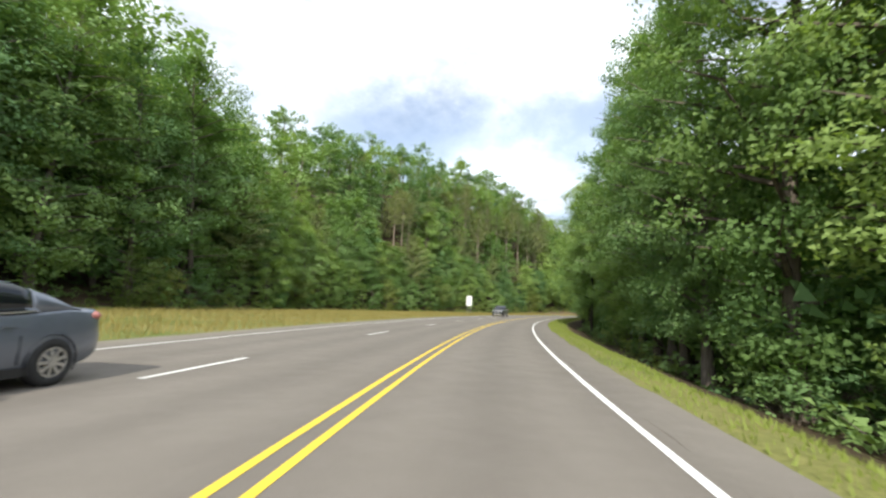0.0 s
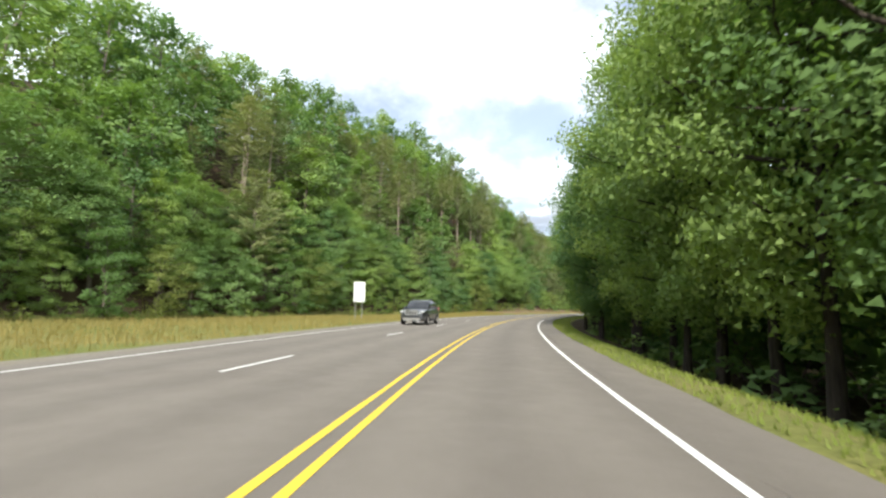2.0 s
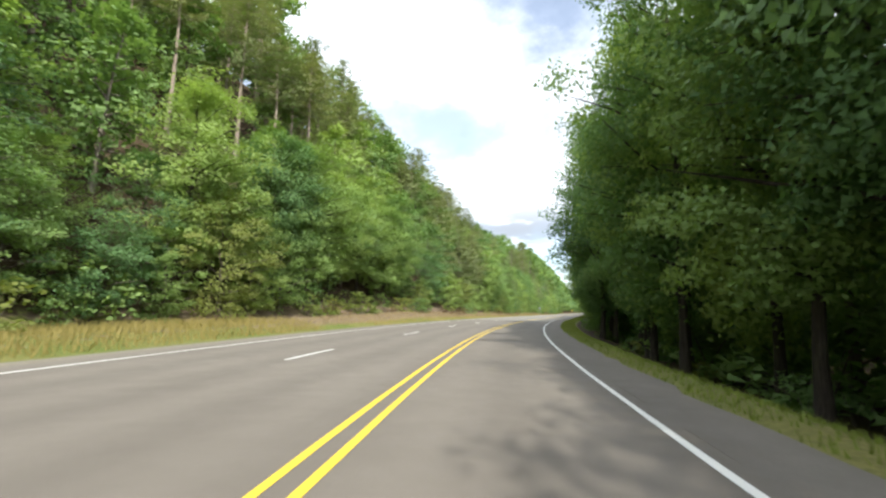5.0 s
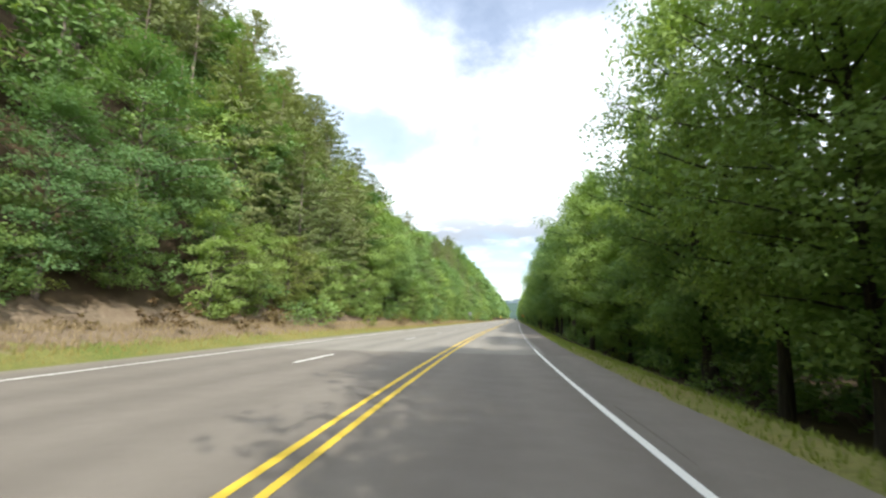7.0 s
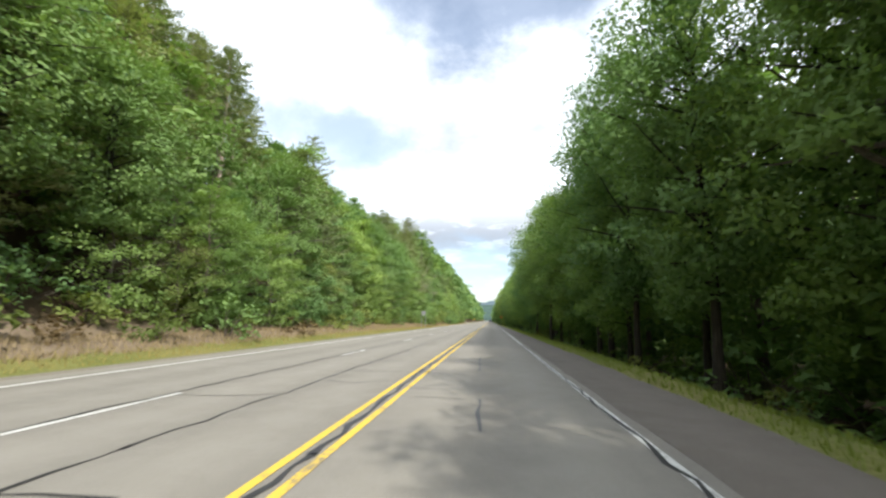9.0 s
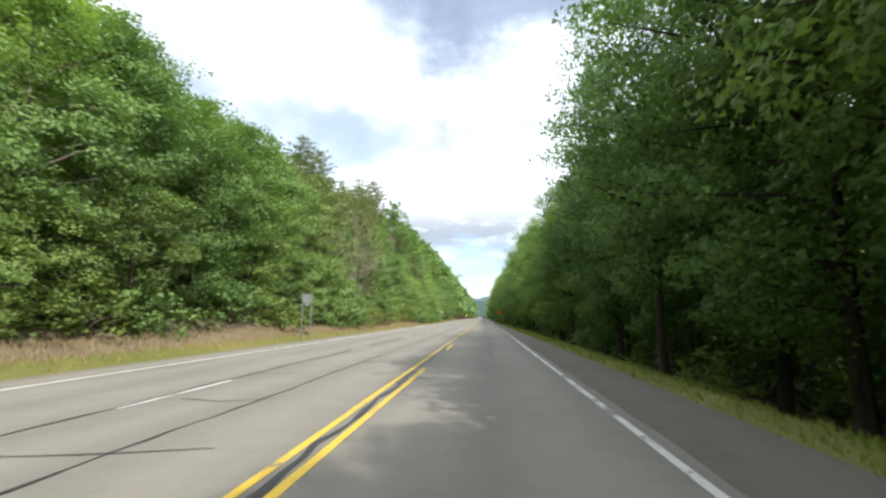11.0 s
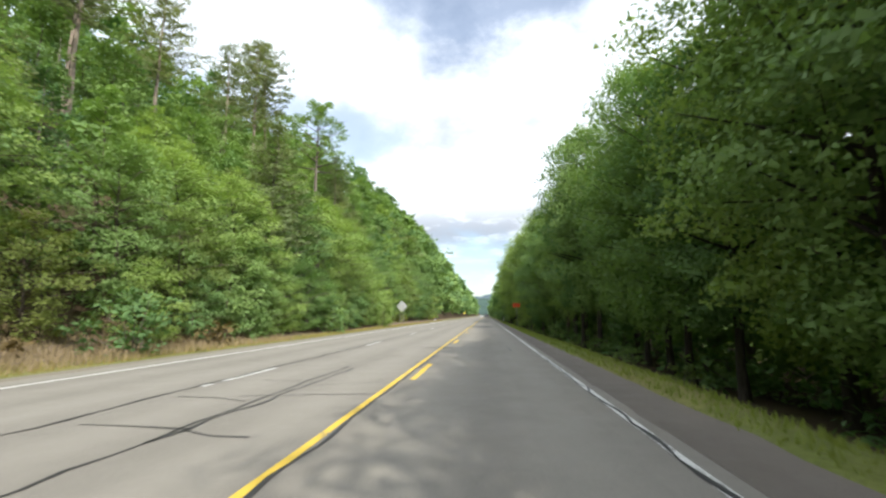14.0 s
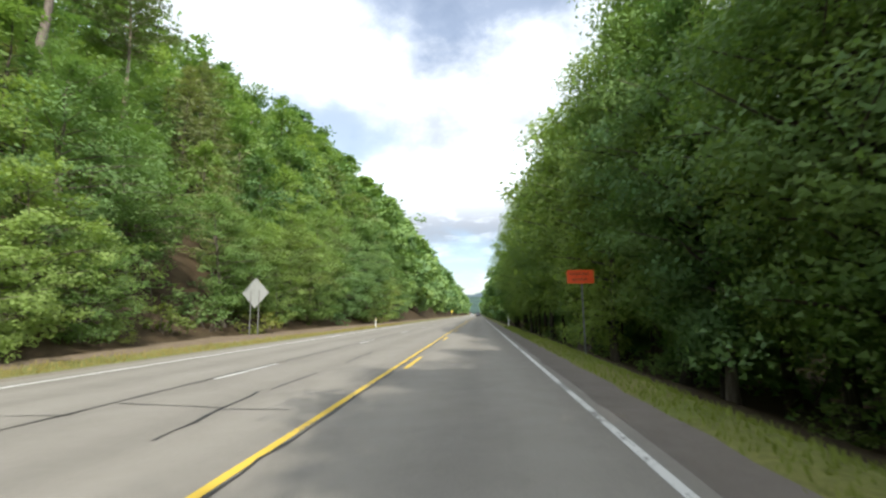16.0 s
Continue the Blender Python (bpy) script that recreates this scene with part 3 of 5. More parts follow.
def broadleaf(seed, H, spread, low, limbs, clumps, per, size, kind="full", reach=(0.75, 1.25), simple=False, side=None):
    """Trunk mesh data and crown vertices of a deciduous tree. low: where the crown begins, as a fraction of H."""
    rng = np.random.default_rng(seed)
    wood = Wood()
    lean = rng.normal(0, 0.035, 2)
    n = 8
    trunk = [(lean[0] * H * (i / n) ** 1.3 + rng.normal(0, 0.06), lean[1] * H * (i / n) ** 1.3 + rng.normal(0, 0.06), H * 0.95 * i / n - 0.3) for i in range(n + 1)]
    r0 = H * 0.0125 + 0.03
    wood.add(trunk, [r0 * (1.35 if i == 0 else 1.0 - 0.88 * i / n) for i in range(n + 1)], 7)
    centres, sizes = [], []
    for i in range(limbs):
        f = (i + rng.random()) / limbs
        z = H * (low + (0.93 - low) * f)
        k0 = (z + 0.3) / (H * 0.95) * n
        a, b = int(min(k0, n - 1)), k0 - int(min(k0, n - 1))
        p0 = np.array(trunk[a]) * (1 - b) + np.array(trunk[min(a + 1, n)]) * b
        ang = i * 2.399 + rng.normal(0, 0.35)
        if side:
            ang = ((i * 0.382) % 1.0 - 0.5) * 2 * side + rng.normal(0, 0.2)
        out = spread * crown_shape(f, kind) * rng.uniform(0.7, 1.08)
        if side and f < 0.2:
            out *= 0.7
        upw = out * rng.uniform(0.12, 0.5) * (0.5 + f) + rng.normal(0, 0.2)
        p1 = p0 + np.array([math.cos(ang) * out * 0.55, math.sin(ang) * out * 0.55, upw * 0.7])
        p2 = p0 + np.array([math.cos(ang + 0.15) * out, math.sin(ang + 0.15) * out, upw])
        rr = max(0.018, r0 * 0.42 * (1 - 0.7 * f))
        wood.add([p0, p1, p2], [rr, rr * 0.6, rr * 0.18], 4)
        m = max(2, int(round(clumps / limbs * (0.55 + 0.9 * crown_shape(f, kind)))))
        for j in range(m):
            t = 0.38 + 0.66 * (j + rng.random() * 0.8) / m
            q = p0 + (p2 - p0) * t
            q = q + rng.normal(0, 1, 3) * np.array([0.14, 0.14, 0.17]) * out
            centres.append(q)
            sizes.append(rng.uniform(*reach) * (0.75 + 0.05 * spread))
    for j in range(max(2, limbs // 6)):
        centres.append(np.array(trunk[-1]) + rng.normal(0, 0.5, 3))
        sizes.append(reach[0])
    v, f = leaves(rng, centres, per, np.array(sizes), 0.52, size, simple=simple, heart=(0, 0, H * 0.5))
    return wood, v, f


def pine(seed, H, spread, low, whorls, per, size, simple=False):
    rng = np.random.default_rng(seed)
    wood = Wood()
    n = 7
    trunk = [(rng.normal(0, 0.07) * i / n * 2, rng.normal(0, 0.07) * i / n * 2, H * i / n - 0.3) for i in range(n + 1)]
    r0 = H * 0.011 + 0.03
    wood.add(trunk, [r0 * (1.2 if i == 0 else 1.0 - 0.92 * i / n) for i in range(n + 1)], 7)
    for _ in range(9):
        z, a, L = H * rng.uniform(0.12, max(0.16, low)), rng.uniform(0, 6.28), rng.uniform(0.5, 1.6)
        wood.add([(0, 0, z), (math.cos(a) * L, math.sin(a) * L, z - 0.1 * L)], [0.025, 0.006], 3)
    centres, sizes = [], []
    for i in range(whorls):
        f = i / (whorls - 1)
        z = H * (low + (0.97 - low) * f)
        out = spread * max(0.16, math.sin(math.pi * (0.26 + 0.7 * f)) ** 0.8) * rng.uniform(0.8, 1.15)
        m = 5 if f < 0.85 else 3
        for j in range(m):
            a = i * 1.1 + j * 2 * math.pi / m + rng.normal(0, 0.25)
            L = out * rng.uniform(0.65, 1.2)
            upw = L * (0.18 + 0.25 * f) + rng.normal(0, 0.12)
            p0, p2 = np.array([0, 0, z]), np.array([math.cos(a) * L, math.sin(a) * L, z + upw])
            wood.add([p0, p0 * 0.5 + p2 * 0.5 - np.array([0, 0, 0.06 * L]), p2], [0.035, 0.022, 0.007], 3)
            for t in np.arange(0.32, 1.05, 0.75 / max(1.4, L)):
                centres.append(p0 + (p2 - p0) * t + rng.normal(0, 0.1, 3))
                sizes.append(rng.uniform(0.45, 0.75) * (0.6 + 0.22 * spread ** 0.5))
    v, f = leaves(rng, centres, per, np.array(sizes), 0.3, size, 0.26, 0.15, 0.7, simple, (0, 0, H * 0.6))
    return wood, v, f


def shrub(seed, H, spread, clumps, per, size, simple=False):
    rng = np.random.default_rng(seed)
    wood = Wood()
    centres, sizes = [], []
    for i in range(clumps):
        a, t = rng.uniform(0, 6.28), rng.random() ** 0.6
        r = spread * t
        z = H * rng.uniform(0.12, 1.0) * (1 - 0.45 * t * t)
        q = np.array([math.cos(a) * r, math.sin(a) * r, z])
        centres.append(q)
        sizes.append(rng.uniform(0.4, 0.8) * (0.4 + 0.28 * H ** 0.5))
        if i % 3 == 0:
            wood.add([(q[0] * 0.15, q[1] * 0.15, -0.15), q * 0.6, q], [0.03, 0.02, 0.006], 4)
    v, f = leaves(rng, centres, per, np.array(sizes), 0.6, size, 0.6, 0.2, 0.6, simple)
    return wood, v, f


def kit(kind, stem, built, leaf_material, bark=None):
    """Trunk and crown data-blocks of one model plant."""
    wood, v, f = built
    t = bpy.data.meshes.new("trunk")
    t.from_pydata([tuple(p) for p in wood.v], [], wood.f)
    t.polygons.foreach_set("use_smooth", [True] * len(t.polygons))
    t.materials.append(bark or M_BARK)
    return {"kind": kind, "stem": stem, "trunk": t, "crown": raw_mesh("crown", v, f, leaf_material), "v": v, "f": f}


def plant(model, s, o, scale=1.0, turn=0.0, label="", category="tree", group="", sink=0.12, wide=1.0, lean=0.0):
    x, y = along(s, o)
    z = float(rise(s, o)) - sink
    top = new(model["kind"])
    top.matrix_world = pose(float(x), float(y), z, lean, 0, turn) @ Matrix.Diagonal((scale * wide, scale * wide, scale, 1))
    for name in ("trunk", "crown"):
        ob = new(model["stem"] if name == "trunk" else name, model[name])
        ob.parent = top
    return tagged(top, label, category, group)


EDGE = [kit("broadleaf_tree", "trunk", broadleaf(120 + i, 13.0, sp, lo, 36, 104, 104, 0.165, kd, (0.75, 1.25), True, 1.9), mat)
        for i, (sp, lo, kd, mat) in enumerate(((4.2, 0.06, "full", M_LEAF), (3.9, 0.1, "full", M_LEAF_DEEP), (4.5, 0.2, "wide", M_LEAF), (3.7, 0.08, "full", M_LEAF_DEEP), (4.3, 0.17, "wide", M_LEAF_DEEP), (4.0, 0.13, "full", M_LEAF)))]
# roadside trees: trunks use the bark that has shade in its colour
ROADSIDE = [kit("broadleaf_tree", "trunk", broadleaf(620 + i, 14.0, sp, lo, 40, 126, 120, 0.18, kd, (0.85, 1.35), True, 2.3), mat, M_SHADED_BARK)
            for i, (sp, lo, kd, mat) in enumerate(((4.4, 0.13, "full", M_LEAF), (4.0, 0.2, "full", M_LEAF_DEEP), (4.8, 0.18, "wide", M_LEAF), (3.9, 0.11, "full", M_LEAF_DEEP), (4.6, 0.24, "wide", M_LEAF_DEEP), (4.2, 0.15, "full", M_LEAF)))]
SPIRE = [kit("broadleaf_tree", "trunk", broadleaf(640 + i, 20.0, 3.0, 0.25, 34, 84, 90, 0.2, "cone", (0.6, 1.0), True), mat) for i, mat in enumerate((M_LEAF, M_LEAF_DEEP))]
ROUND = kit("broadleaf_tree", "trunk", broadleaf(650, 28.0, 6.2, 0.5, 28, 92, 64, 0.3, "wide", (0.7, 1.15), True), M_LEAF_DEEP)
COPSE = [kit("broadleaf_tree", "trunk", broadleaf(660 + i, h, sp, 0.06, 26, 60, 84, 0.15, kd, (0.55, 0.95), True, 2.2), mat)
         for i, (h, sp, kd, mat) in enumerate(((6.5, 3.2, "wide", M_LEAF), (7.5, 3.0, "full", M_LEAF), (5.5, 3.0, "wide", M_LEAF_DEEP), (7.0, 3.4, "wide", M_BUSH)))]
BIG_EDGE = [kit("broadleaf_tree", "trunk", broadleaf(170 + i, 22.0, 4.5, lo, 56, 130, 150, 0.18, "full", (0.8, 1.3), True, 1.9), mat) for i, (lo, mat) in enumerate(((0.05, M_LEAF), (0.08, M_LEAF), (0.1, M_LEAF_DEEP)))]
MID = [kit("broadleaf_tree", "trunk", broadleaf(200 + i, 15.0, sp, lo, 22, 70, 32, 0.45, kd, (0.95, 1.6), True), mat)
       for i, (sp, lo, kd, mat) in enumerate(((4.3, 0.1, "full", M_LEAF), (3.9, 0.12, "full", M_LEAF_DEEP), (4.6, 0.1, "wide", M_LEAF_DEEP), (4.2, 0.08, "full", M_LEAF)))]
OVER = kit("broadleaf_tree", "trunk", broadleaf(150, 15.0, 4.8, 0.42, 26, 80, 28, 0.36, "wide", (0.8, 1.3)), M_LEAF)
BIG = [kit("broadleaf_tree", "trunk", broadleaf(160 + i, 22.0, 5.6, lo, 50, 190, 80, 0.26, "full", (0.9, 1.5), True), mat) for i, (lo, mat) in enumerate(((0.06, M_LEAF_DEEP), (0.09, M_LEAF), (0.12, M_LEAF_DEEP)))]
RBACK = [kit("broadleaf_tree", "trunk", broadleaf(220 + i, 15.0, 4.1, 0.06, 22, 70, 24, 0.6, "full", (0.95, 1.6), True), M_LEAF_DEEP) for i in range(2)]
PINES = [kit("pine_tree", "trunk", pine(300 + i, 15.0, sp, lo, 22, 28, 0.38, True), M_NEEDLE) for i, (sp, lo) in enumerate(((3.7, 0.06), (3.3, 0.12), (3.9, 0.2)))]
PINES_BACK = [kit("pine_tree", "trunk", pine(310 + i, 15.0, sp, lo, 16, 15, 0.52, True), M_NEEDLE) for i, (sp, lo) in enumerate(((3.7, 0.1), (3.3, 0.15), (3.9, 0.2)))]
RIDGE = [kit("broadleaf_tree", "trunk", broadleaf(230 + i, 15.0, 4.6, 0.15, 16, 48, 28, 0.52, "full", (1.0, 1.7), True), M_LEAF) for i in range(2)]
TALL = [kit("pine_tree", "trunk", pine(330 + i, 22.0, 3.7, lo, 12, 24, 0.42, True), M_NEEDLE, M_PALE_BARK) for i, lo in enumerate((0.5, 0.6))]
SHRUBS = [kit("shrub", "stem", shrub(400 + i, h, sp, n, 15, 0.26), mat) for i, (h, sp, n, mat) in enumerate(((2.4, 1.8, 36, M_BUSH), (1.7, 1.7, 28, M_BUSH), (3.0, 1.9, 40, M_LEAF_DEEP)))]
THICKET = [kit("shrub", "stem", shrub(420, 1.2, 1.4, 18, 15, 0.24), M_BROWN_LEAF)]
LOW = [kit("shrub", "stem", shrub(440 + i, h, 2.2, 20, 18, 0.32, True), M_LEAF_DEEP) for i, h in enumerate((3.0, 4.5))]

L_NEAR = "leafy green broadleaf tree at the forest edge, branches reaching low"
L_BACK = "tall broadleaf tree standing in the forest behind the edge"
L_PINE = "feathery olive-green pine on the wooded slope"
L_TALL = "tall slender pine with a bare stem above the wood"
L_BUSH = "dense green shrub at the foot of the trees"

rng = np.random.default_rng(21)


def edge_at(s):
    return float(np.interp(s, EDGE_S, EDGE_O))


class Woods:
    """Gathers plants too many to count into one mesh of leaves and wood."""

    def __init__(self):
        self.v, self.f, self.m, self.t, self.n = [], [], [], [], 0

    def add(self, model, s, o, scale, turn, wide=1.0):
        x, y = along(s, o)
        z = float(rise(s, o)) - 0.15
        c, d = math.cos(radians(turn)) * scale * wide, math.sin(radians(turn)) * scale * wide
        t = model["trunk"]
        if "tv" not in model:
            model["tv"] = np.array([p.co for p in t.vertices])
            model["tf"] = np.array([q for p in t.polygons for q in ((p.vertices[0], p.vertices[1], p.vertices[2]), (p.vertices[0], p.vertices[2], p.vertices[3]))])
        tint = rng.random()
        for v, f, k2 in ((model["v"], model["f"], 0), (model["tv"], model["tf"], 1)):
            self.v.append(np.stack([v[:, 0] * c - v[:, 1] * d + x, v[:, 0] * d + v[:, 1] * c + y, v[:, 2] * scale + z], 1))
            self.f.append(f + self.n)
            self.m.append(np.full(len(f), k2, np.int32))
            self.t.append(np.full(len(v), tint, np.float32))
            self.n += len(v)

    def done(self, name, leaf, label, category="woods", bark=None):
        me = raw_mesh(name, np.concatenate(self.v), np.concatenate(self.f), leaf)
        me.materials.append(bark or M_BARK)
        me.polygons.foreach_set("material_index", np.concatenate(self.m))
        me.attributes.new("tint", "FLOAT", "POINT").data.foreach_set("value", np.concatenate(self.t))
        return tagged(new(name, me), label, category, kind="stuff")


back_light, back_deep, back_pine, back_tall, under = Woods(), Woods(), Woods(), Woods(), Woods()


def back(s, o, h, wide=1.0):
    i = int(rng.integers(0, 4))
    (back_light if i in (0, 3) else back_deep).add(MID[i], s, o, h, rng.uniform(0, 360), wide)


# right-hand forest edge
TALL_S = [-20, 45, 60, 80, 100, 130, 150, 161, 164, 167, 172, 177, 183, 186, 195, 199, 205, 212, 216, 222, 236, 250, 266, 283, 298, 304, 311, 317, 326, 340, 352, 366, 376, 386, 395, 440, 455]
TALL_H = [1.55, 1.5, 1.45, 1.38, 1.38, 1.4, 1.4, 1.45, 1.35, 0.85, 0.95, 1.25, 1.2, 0.66, 0.66, 1.0, 1.25, 1.2, 1.1, 1.18, 1.18, 1.2, 1.22, 1.2, 1.12, 0.92, 0.92, 1.1, 1.22, 1.15, 1.2, 1.3, 1.1, 1.15, 1.35, 1.3, 1.1]
s = 7.0
while s < 455:
    s += rng.uniform(2.9, 4.3)
    o = float(np.interp(s, [0, 50, 70, 150, 250, 370, 395, 430], [10.4, 10.0, 9.8, 9.8, 9.7, 9.5, 9.0, 9.2])) + rng.normal(0, 0.75)
    h = float(np.interp(s, TALL_S, TALL_H)) * rng.uniform(0.84, 1.16)
    if 384 < s < 401:
        o += 2.0
    if 183 < s < 222:
        o += 0.6
    if 278 < s < 300 or 338 < s < 376:
        o += 0.9
    if s < 52:
        plant(BIG_EDGE[int(rng.integers(0, 3))], s, o + 1.2, h * 0.66, heading(s) + 180 + rng.normal(0, 20), L_NEAR, "tree", "trees along the forest edge", wide=rng.uniform(0.8, 0.92))
        s += 0.8
        continue
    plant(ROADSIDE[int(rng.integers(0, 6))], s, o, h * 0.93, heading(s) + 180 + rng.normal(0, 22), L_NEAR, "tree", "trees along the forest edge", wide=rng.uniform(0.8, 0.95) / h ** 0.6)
for lo, hi, step in ((13.6, 16.2, 3.5), (20, 25, 8.5)):
    s = 6.0
    while s < 455:
        s += rng.uniform(0.8, 1.2) * step
        tall = max(float(np.interp(s, TALL_S, TALL_H)), 1.35 if 140 < s < 183 else 0.0)
        back_deep.add(RBACK[int(rng.integers(0, 2))], s, rng.uniform(lo, hi), tall * rng.uniform(0.85, 1.1) * (0.75 if s < 60 else 1.0), rng.uniform(0, 360), 0.82)
for lo, hi, step in ((11.0, 13.0, 2.6), (14.5, 17.5, 3.4)):
    s = 6.0
    while s < 450:
        s += rng.uniform(0.7, 1.3) * step
        under.add(LOW[int(rng.integers(0, 2))], s, rng.uniform(lo, hi), rng.uniform(0.7, 1.25), rng.uniform(0, 360))
s = 4.0
while s < 440:
    s += rng.uniform(6.0, 11.0)
    plant(SHRUBS[int(rng.integers(0, 3))], s, float(np.interp(s, [0, 100, 300], [9.8, 9.4, 9.0])) + rng.normal(0, 0.3), rng.uniform(0.35, 0.7), rng.uniform(0, 360), L_BUSH, "shrub", "shrubs under the trees")

# left-hand forest edge
s = -24.0
while s < 455:
    s += rng.uniform(3.6, 6.0)
    o = edge_at(s) - 2.6 + rng.normal(0, 0.6)
    if 303 < s < 331:
        o -= 2.5
    if 306 < s < 322:
        continue
    pines = 0.6 if 190 < s < 262 else 0.1
    if rng.random() < pines:
        plant(PINES[int(rng.integers(0, 3))], s, o - 0.8, rng.uniform(0.75, 1.05), rng.uniform(0, 360), L_PINE, "tree", "pines on the slope")
    else:
        h = float(np.interp(s, [70, 100, 190, 260, 340, 400, 455], [0.8, 0.66, 0.72, 0.8, 0.74, 0.82, 1.05])) * rng.uniform(0.72, 1.22) * (0.5 if 303 < s < 331 else 1.0)
        if s < 47:
            plant(BIG[int(rng.integers(0, 3))], s, o - 1.5, rng.uniform(1.05, 1.35), rng.uniform(0, 360), L_NEAR, "tree", "trees along the forest edge", wide=rng.uniform(0.85, 1.0))
            s += 1.5
            continue
        plant(EDGE[int(rng.integers(0, 6))], s, o - 0.3, h, heading(s) + rng.normal(0, 22), L_NEAR, "tree", "trees along the forest edge", wide=rng.uniform(1.0, 1.25))
# the wooded slope above it
for row, (gap, step, size0) in enumerate(((6.8, 4.8, 0.8), (11.5, 5.2, 0.9), (16.0, 5.6, 0.95), (20.5, 6.0, 1.0), (26.0, 7.5, 1.0), (33.0, 8.5, 1.0), (41.0, 9.0, 1.0), (50.0, 9.5, 1.0), (60.0, 10.5, 1.05))):
    s = -25.0 + row if row < 6 else 55.0
    while s < (455 if row < 6 else 240):
        s += rng.uniform(0.75, 1.25) * step
        o = edge_at(s) - gap + rng.normal(0, 1.0)
        if row < 3 and 308 < s < 328 and o > -24:
            continue
        pines = (0.25 if row == 0 else 0.65) if 92 < s < 265 else 0.15
        h = size0 * float(np.interp(s, [0, 52, 62, 250, 290, 345, 395, 455], [1.8, 1.7, 0.92, 0.95, 0.88, 0.64, 0.68, 1.2])) * rng.uniform(0.72, 1.22) * (0.5 if row < 1 and 303 < s < 331 else 1.0)
        if row > 3:
            (back_deep if rng.random() < 0.6 else back_light).add(RIDGE[int(rng.integers(0, 2))], s, o, h * (1.25 if s < 250 else 0.95), rng.uniform(0, 360))
        elif rng.random() < pines:
            if row > 0 and s > 92 and rng.random() < 0.5:
                back_tall.add(TALL[int(rng.integers(0, 2))], s, o, rng.uniform(0.75, 0.95), rng.uniform(0, 360))
            else:
                back_pine.add(PINES_BACK[int(rng.integers(0, 3))], s, o, h, rng.uniform(0, 360))
        else:
            back(s, o, h)
# shrubs at the foot of the slope
s = -10.0
while s < 440:
    s += rng.uniform(2.6, 4.6)
    big = rng.uniform(0.5, 1.1)
    if s > 350 and rng.random() < 0.6:
        continue
    model = THICKET[0] if (150 < s < 240 and rng.random() < 0.6) or (298 < s < 348 and rng.random() < 0.8) else SHRUBS[int(rng.integers(0, 3))]
    plant(model, s, edge_at(s) - rng.uniform(-0.9, 1.4), big, rng.uniform(0, 360), L_BUSH if model is not THICKET[0] else "low withered brown brush on the earth bank", "shrub", "shrubs under the trees")
s = 130.0
while s < 300:
    s += rng.uniform(1.7, 2.9)
    plant(SHRUBS[int(rng.integers(0, 3))], s, edge_at(s) - rng.uniform(0.6, 3.0), rng.uniform(0.5, 1.0), rng.uniform(0, 360), L_BUSH, "shrub", "shrubs under the trees")
for gap, step in ((3.6, 3.0), (7.0, 3.8), (10.5, 4.2), (14.5, 4.6), (19.0, 5.2)):
    s = -20.0
    while s < 450:
        s += rng.uniform(0.7, 1.3) * step
        under.add(LOW[int(rng.integers(0, 2))], s, edge_at(s) - gap + rng.normal(0, 0.7), rng.uniform(0.4, 0.75), rng.uniform(0, 360))

back_light.done("bright_woods", M_LEAF, "bright green broadleaf woods filling the forest behind its edge")
back_deep.done("deep_woods", M_LEAF_DEEP, "deep green broadleaf woods filling the forest behind its edge")
back_pine.done("pine_woods", M_NEEDLE, "olive-green pine woods covering the steep slope")
back_tall.done("tall_pine_woods", M_NEEDLE, "bare-stemmed tall pines standing close on the steep slope", bark=M_PALE_BARK)
under.done("undergrowth", M_LEAF_DEEP, "dark green undergrowth beneath the forest trees", "undergrowth")

for s, o, h in ((158.5, 9.4, 1.4), (162.5, 9.6, 1.35), (382.0, 9.4, 1.05), (387.0, 9.2, 1.1), (396.0, 8.6, 1.25), (401.0, 8.6, 1.3)):
    plant(EDGE[int(s) % 6], s, o, h, heading(s) + 180 + 7 * (int(s) % 5 - 2), L_NEAR, "tree", "trees along the forest edge", wide=0.78)
plant(OVER, 404.0, 8.8, 1.12, 120, L_NEAR, "tree", "trees along the forest edge", wide=1.0)
plant(OVER, 397.0, 11.0, 1.0, 30, L_NEAR, "tree", "trees along the forest edge", wide=1.1)
plant(OVER, 388.0, 11.4, 0.95, 200, L_NEAR, "tree", "trees along the forest edge", wide=0.95)
for s, o, k2 in ((305, -11.4, 1.0), (308, -12.4, 1.2), (310.5, -11.3, 0.9), (306, -14.5, 1.3), (311, -15, 1.4), (314, -11.6, 1.0), (317, -12.6, 0.9), (320, -11.9, 0.8), (323, -13.2, 1.0), (326.5, -12.0, 1.1), (329, -12.8, 0.9), (316, -15.2, 1.3), (325, -16, 1.2), (330, -15.5, 1.3)):
    plant(SHRUBS[int(s * 7) % 3], s, o - 2.6, k2 * (0.55 if s < 321 else 1.0), s * 53 % 360, L_BUSH, "shrub", "shrubs under the trees")

